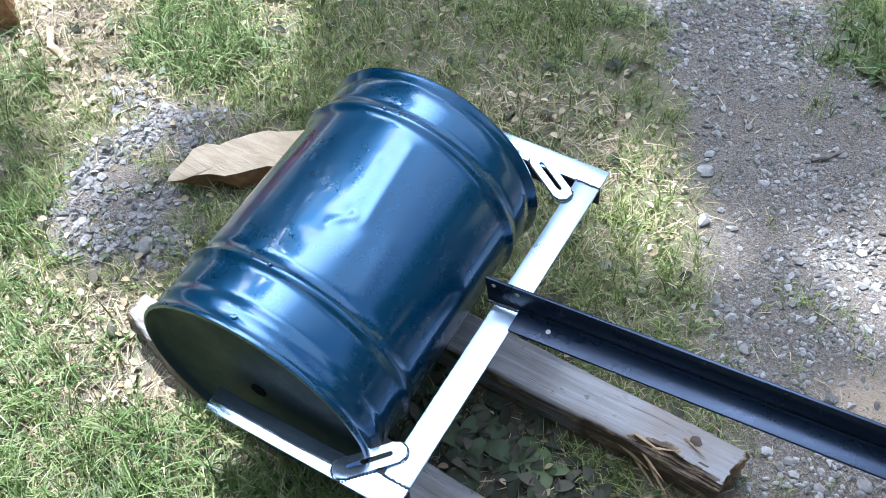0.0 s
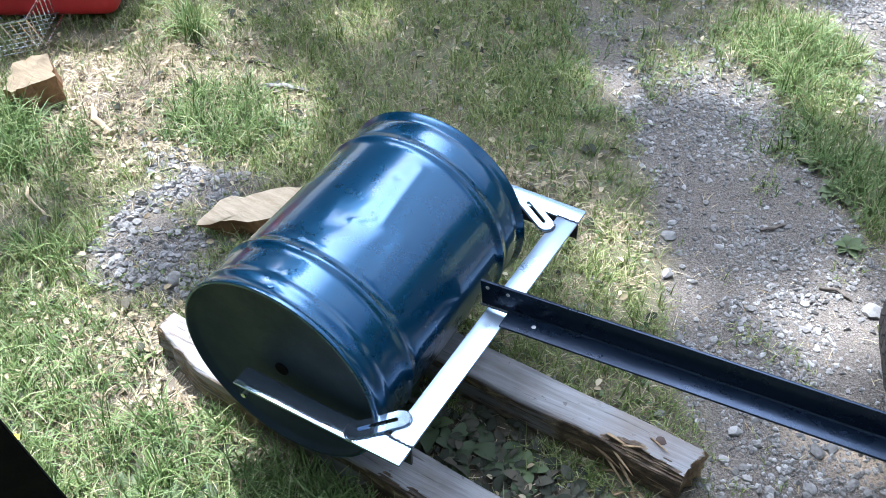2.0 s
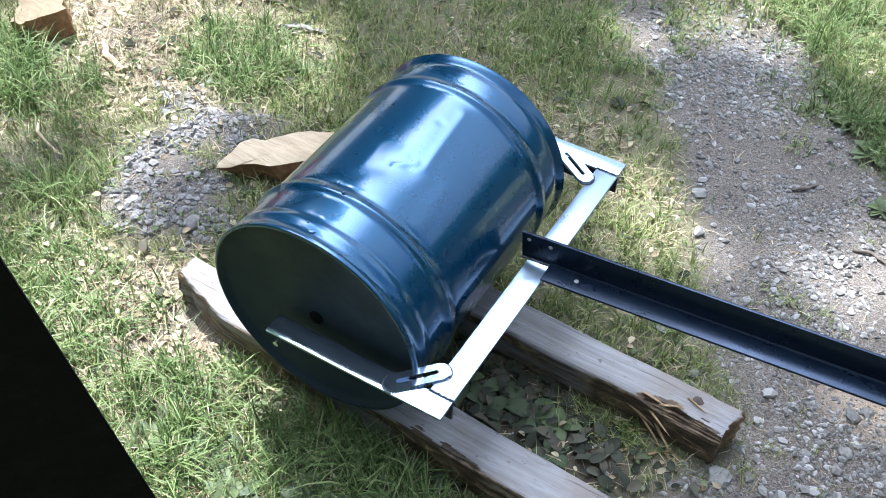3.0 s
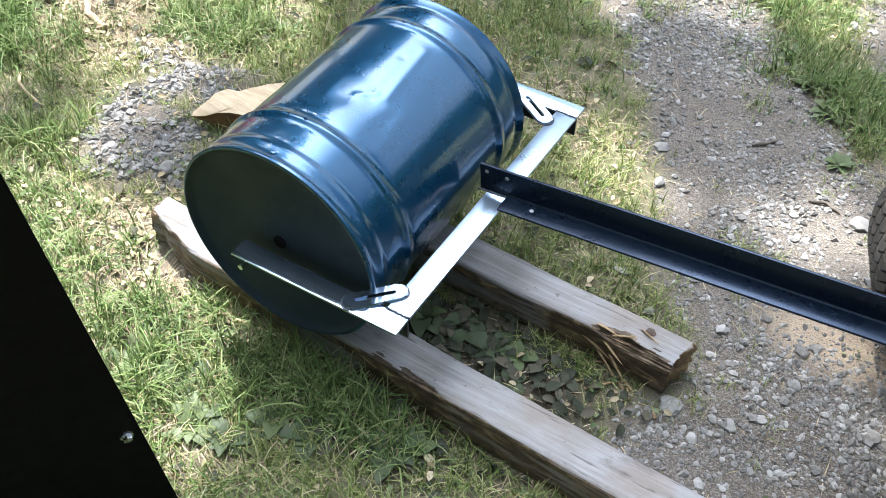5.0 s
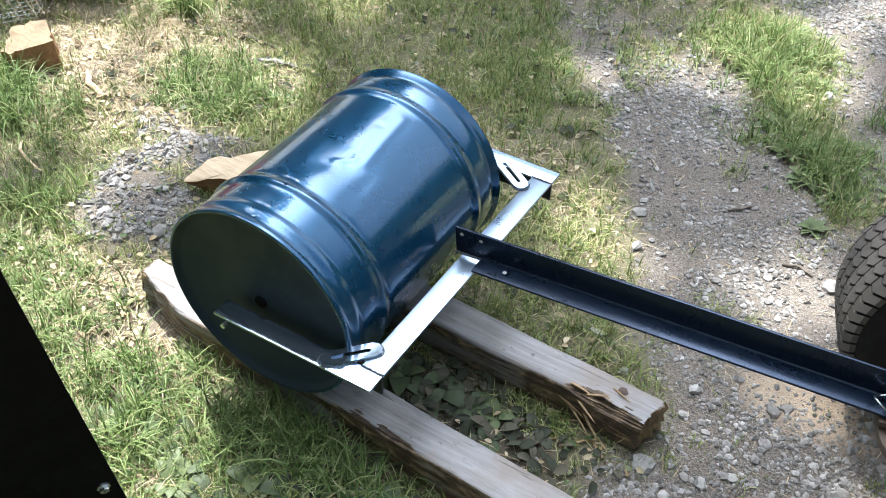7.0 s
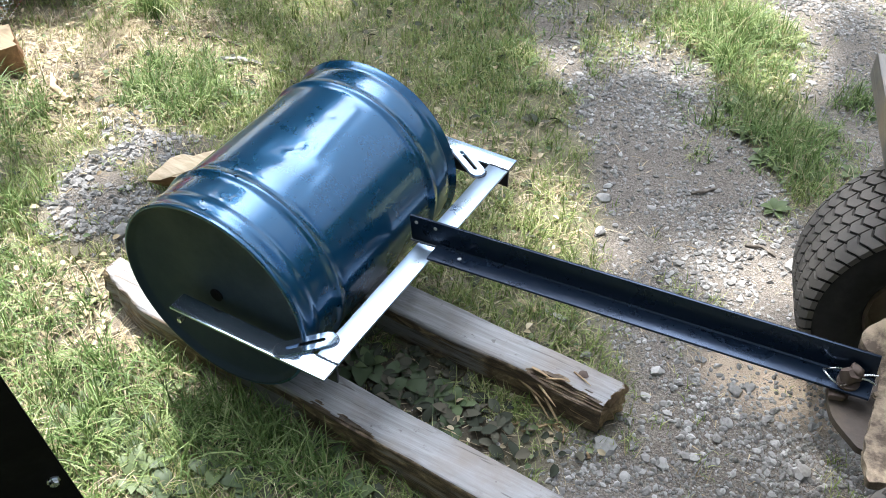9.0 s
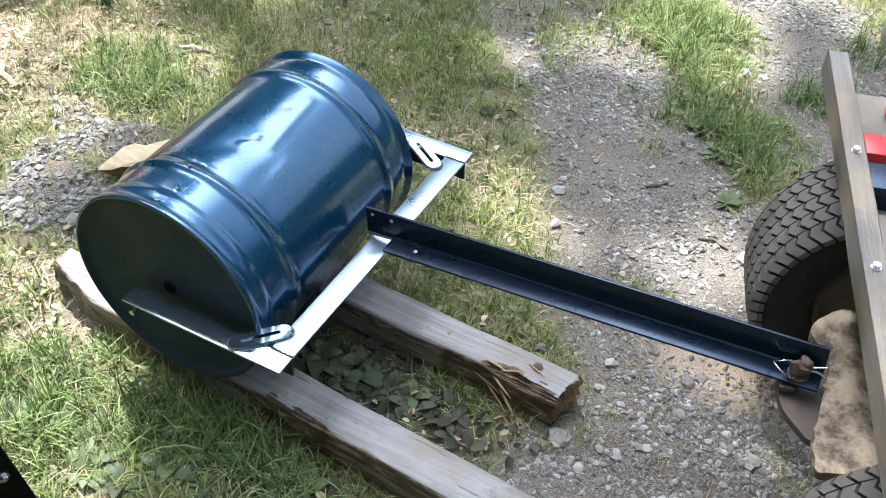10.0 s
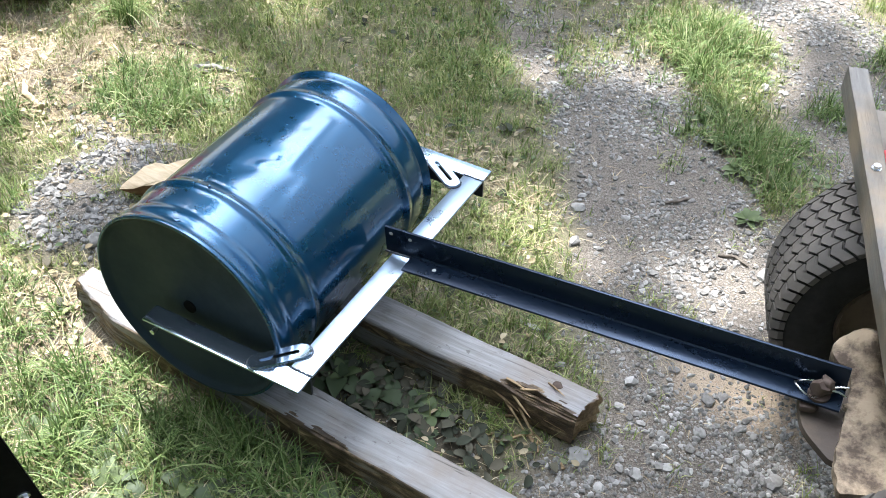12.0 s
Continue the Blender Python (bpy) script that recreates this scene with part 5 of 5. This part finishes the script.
for i, (x, y, s, c) in enumerate(((-1.23, 0.92, 0.6, 9), (-1.32, 0.78, 0.6, 8), (-1.06, 0.98, 0.6, 9), (-0.96, 0.93, 0.5, 8), (-1.45, 0.86, 0.6, 7), (0.36, 1.62, 0.8, 9), (0.50, 1.58, 0.7, 9),
                                  (0.58, 1.52, 0.7, 8), (0.26, 1.74, 0.8, 9), (0.66, 1.60, 0.8, 8), (-0.52, -0.16, 0.9, 7), (-0.60, -0.05, 0.7, 7))):
    weed(x, y, s, c, i + 80)


PETAL = make_blade("yellow_petal", [(0.1, (0.55, 0.42, 0.03)), (0.9, (0.75, 0.62, 0.06))], 0.5, 0.2)


def flower(x, y, tall, seed):
    k = random.Random(seed)
    z = height(x, y)
    t = thing("flower", (x, y, z), "small yellow flower on a thin green stem in the grass", "flower", "yellow flowers")
    bm = bmesh.new()
    top = Vector((x + k.uniform(-0.02, 0.02), y + k.uniform(-0.02, 0.02), z + tall))
    wire(bm, [Vector((x, y, z - 0.003)), Vector((x, y, z)).lerp(top, 0.5) + Vector((0.004, 0, 0)), top], 0.0011, 5)
    part("stem", bm, WEED, t)
    for i in range(5):
        a = 2 * math.pi * i / 5
        bm = bmesh.new()
        pts = [(0.001, 0), (0.004, -0.004), (0.009, -0.0045), (0.011, 0), (0.009, 0.0045), (0.004, 0.004)]
        vs = [bm.verts.new(top + Vector((u * math.cos(a) - w * math.sin(a), u * math.sin(a) + w * math.cos(a), 0.25 * u))) for u, w in pts]
        bm.faces.new(vs)
        part("petal", bm, PETAL, t)


flower(-0.835, -0.238, 0.06, 1)
flower(-0.853, -0.262, 0.05, 2)
flower(-0.78, -0.33, 0.05, 3)


def litter(name, mat, count, dens, size, area, label):
    pts = scatter(count, dens, area)
    base = leaf_mesh("litter_leaf", mat, 1.0, 0.62, 0.35, 0.35)
    tv = np.array([v.co for v in base.vertices])
    tl = np.array([i for p in base.polygons for i in p.vertices])
    bpy.data.meshes.remove(base)
    out = []
    for x, y, _ in pts:
        s = rng.uniform(*size)
        M = np.array((Matrix.Translation((x, y, height(x, y) + 0.006 + rng.uniform(0, 0.012))) @ Matrix.Rotation(rng.uniform(0, 6.3), 4, "Z") @ Matrix.Rotation(rng.uniform(-0.7, 0.7), 4, "X")
                      @ Matrix.Rotation(rng.uniform(-0.3, 0.4), 4, "Y") @ Matrix.Diagonal((s, s, s, 1))))
        out.append(tv @ M[:3, :3].T + M[:3, 3])
    lp = (np.arange(len(pts))[:, None] * len(tv) + tl[None]).ravel()
    me = quick_mesh(name, np.concatenate(out), lp, np.full(len(lp) // 4, 4), mat, True)
    return tagged(new(name, me), label, "leaves", kind="stuff")


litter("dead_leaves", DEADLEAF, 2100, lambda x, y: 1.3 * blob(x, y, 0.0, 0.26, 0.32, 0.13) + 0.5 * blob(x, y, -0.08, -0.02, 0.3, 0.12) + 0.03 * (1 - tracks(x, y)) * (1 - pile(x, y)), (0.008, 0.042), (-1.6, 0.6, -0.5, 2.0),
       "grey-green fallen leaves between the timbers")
litter("clover_leaves", WEED, 5000, lambda x, y: 0.6 * lushness(x, y) + 0.15 * meadow(x, y), (0.008, 0.022), (-2.2, 1.0, -0.8, 2.6), "small green clover and herb leaves in the grass")
litter("pale_litter", STRAW, 2600, lambda x, y: 0.6 * soil(x, y) + 0.5 * blob(x, y, -0.76, 0.06, 0.3, 0.2) + 0.10 * (1 - tracks(x, y)), (0.006, 0.024), (-2.2, 1.0, -0.8, 2.4), "pale dry leaf scraps and bark chips")

# ---------- trees round the yard, whose crowns shade it ----------
SUNNY = ((-1.51, 1.00, 0.20), (-1.60, 1.10, 0.18), (-1.46, 0.77, 0.30), (-1.25, 0.71, 0.20), (-1.11, 0.87, 0.22), (-1.36, 0.90, 0.18), (-1.58, 0.49, 0.22), (-1.74, 0.40, 0.18), (-1.33, 1.00, 0.10), (-1.05, 0.45, 0.07), (-1.07, 0.17, 0.07),
         (-0.74, 0.06, 0.14), (-0.66, -0.07, 0.20), (-0.47, -0.14, 0.17), (-0.88, -0.03, 0.14), (-0.72, -0.30, 0.24), (-0.48, -0.38, 0.22), (-0.58, 0.05, 0.10), (-0.40, -0.24, 0.14), (-1.09, 1.48, 0.06),
         (-0.29, 1.61, 0.05), (-0.16, 1.78, 0.04), (0.12, 2.00, 0.20), (0.26, 1.93, 0.13), (0.20, 2.16, 0.15), (0.62, 2.45, 0.10), (0.45, 2.60, 0.12), (0.02, 0.92, 0.05), (0.10, 0.88, 0.04), (0.01, 1.02, 0.02), (0.24, 0.92, -0.02), (0.38, 0.98, -0.01),
         (0.52, 1.07, 0.03), (0.55, 0.93, 0.01), (0.64, 1.06, 0.02), (0.50, 1.20, -0.02), (0.69, 0.72, -0.02), (0.30, 2.40, 0.06), (1.50, -0.30, 0.06))


def tree(x, y, tall, spread, low, count, seed, leaf=0.11, wood=1.0):
    k = random.Random(seed)
    g = np.random.default_rng(seed)
    t = thing("tree", (x, y, 0), "broad-leaved tree with a full green crown beside the yard", "tree", "trees round the yard")
    bm = bmesh.new()
    pts = [Vector((x, y, -0.1))]
    for i in range(1, 7):
        pts.append(Vector((x + k.uniform(-0.12, 0.12) * i / 3, y + k.uniform(-0.12, 0.12) * i / 3, tall * 0.8 * i / 6)))
    for a, b, i in zip(pts, pts[1:], range(6)):
        tube(bm, a, b, 0.17 * wood * (1 - i / 7), 10, 0.17 * wood * (1 - (i + 1) / 7))
    ends = []
    for i in range(14):
        p = pts[2 + i % 4]
        a = k.uniform(0, 6.3)
        r = spread * k.uniform(0.5, 0.95)
        e = Vector((x + r * math.cos(a), y + r * math.sin(a), low + (tall - low) * k.uniform(0.1, 0.9)))
        tube(bm, p, e, 0.05 * wood, 6, 0.012 * wood)
        ends.append(e)
    part("trunk", bm, BARK, t)
    centres = np.array([tuple(e) for e in ends] + [tuple(pts[-1])])
    n = count
    c = centres[g.integers(0, len(centres), n)]
    p = c + g.normal(0, 1, (n, 3)) * np.array([spread * 0.28, spread * 0.28, (tall - low) * 0.16])
    p[:, 2] = np.maximum(p[:, 2], low * 0.9)
    S = np.array(SUN_DIR)
    q = p - S[None] * (p[:, 2:3] / S[2])
    keep = np.ones(n, bool)
    for sx, sy, sr in SUNNY:
        sx, sy = laid(sx, sy)
        keep &= np.hypot(q[:, 0] - sx, q[:, 1] - sy) > sr + 0.9 * leaf
    p = p[keep]
    n = len(p)
    u = g.normal(0, 1, (n, 3))
    u /= np.linalg.norm(u, axis=1, keepdims=True)
    w = np.cross(u, g.normal(0, 1, (n, 3)))
    w /= np.linalg.norm(w, axis=1, keepdims=True)
    s = g.uniform(0.6, 1.3, n)[:, None] * leaf
    v = np.stack([p - u * s, p + w * s * 0.5, p + u * s, p - w * s * 0.5], 1).reshape(-1, 3)
    v -= np.array([x, y, 0])
    me = quick_mesh("crown", v, np.arange(4 * n), np.full(n, 4), TREELEAF)
    ob = new("crown", me)
    ob.parent = t


tree(-6.8, 5.7, 14.8, 2.4, 10.6, 24000, 1, 0.10, 0.4)
tree(-8.2, 7.6, 9.6, 2.8, 3.2, 12000, 2, 0.15, 0.6)
tree(-7.6, 9.2, 8.6, 2.4, 2.2, 9000, 61, 0.18, 0.6)
for i, (deg, far) in enumerate(((172, 9.5), (205, 9), (228, 9.5), (252, 9), (276, 9.5), (300, 9), (326, 9))):
    tree(far * math.cos(radians(deg)), 0.5 + far * math.sin(radians(deg)), 7.5 + (i % 3) * 0.7, 2.7, 1.0, 4200, i + 10, 0.24)
for i, (deg, far) in enumerate(((350, 11), (8, 12), (26, 11.5), (43, 12), (60, 12.5), (76, 13), (92, 13.5), (106, 14))):
    tree(far * math.cos(radians(deg)), 0.5 + far * math.sin(radians(deg)), 4.0 + (i % 3) * 0.4, 2.2, 0.6, 3200, i + 70, 0.22)
for i, (deg, far) in enumerate(((158, 13), (185, 12.5), (196, 14))):
    tree(far * math.cos(radians(deg)), 0.5 + far * math.sin(radians(deg)), 11.0, 3.0, 1.2, 4500, i + 40, 0.27)
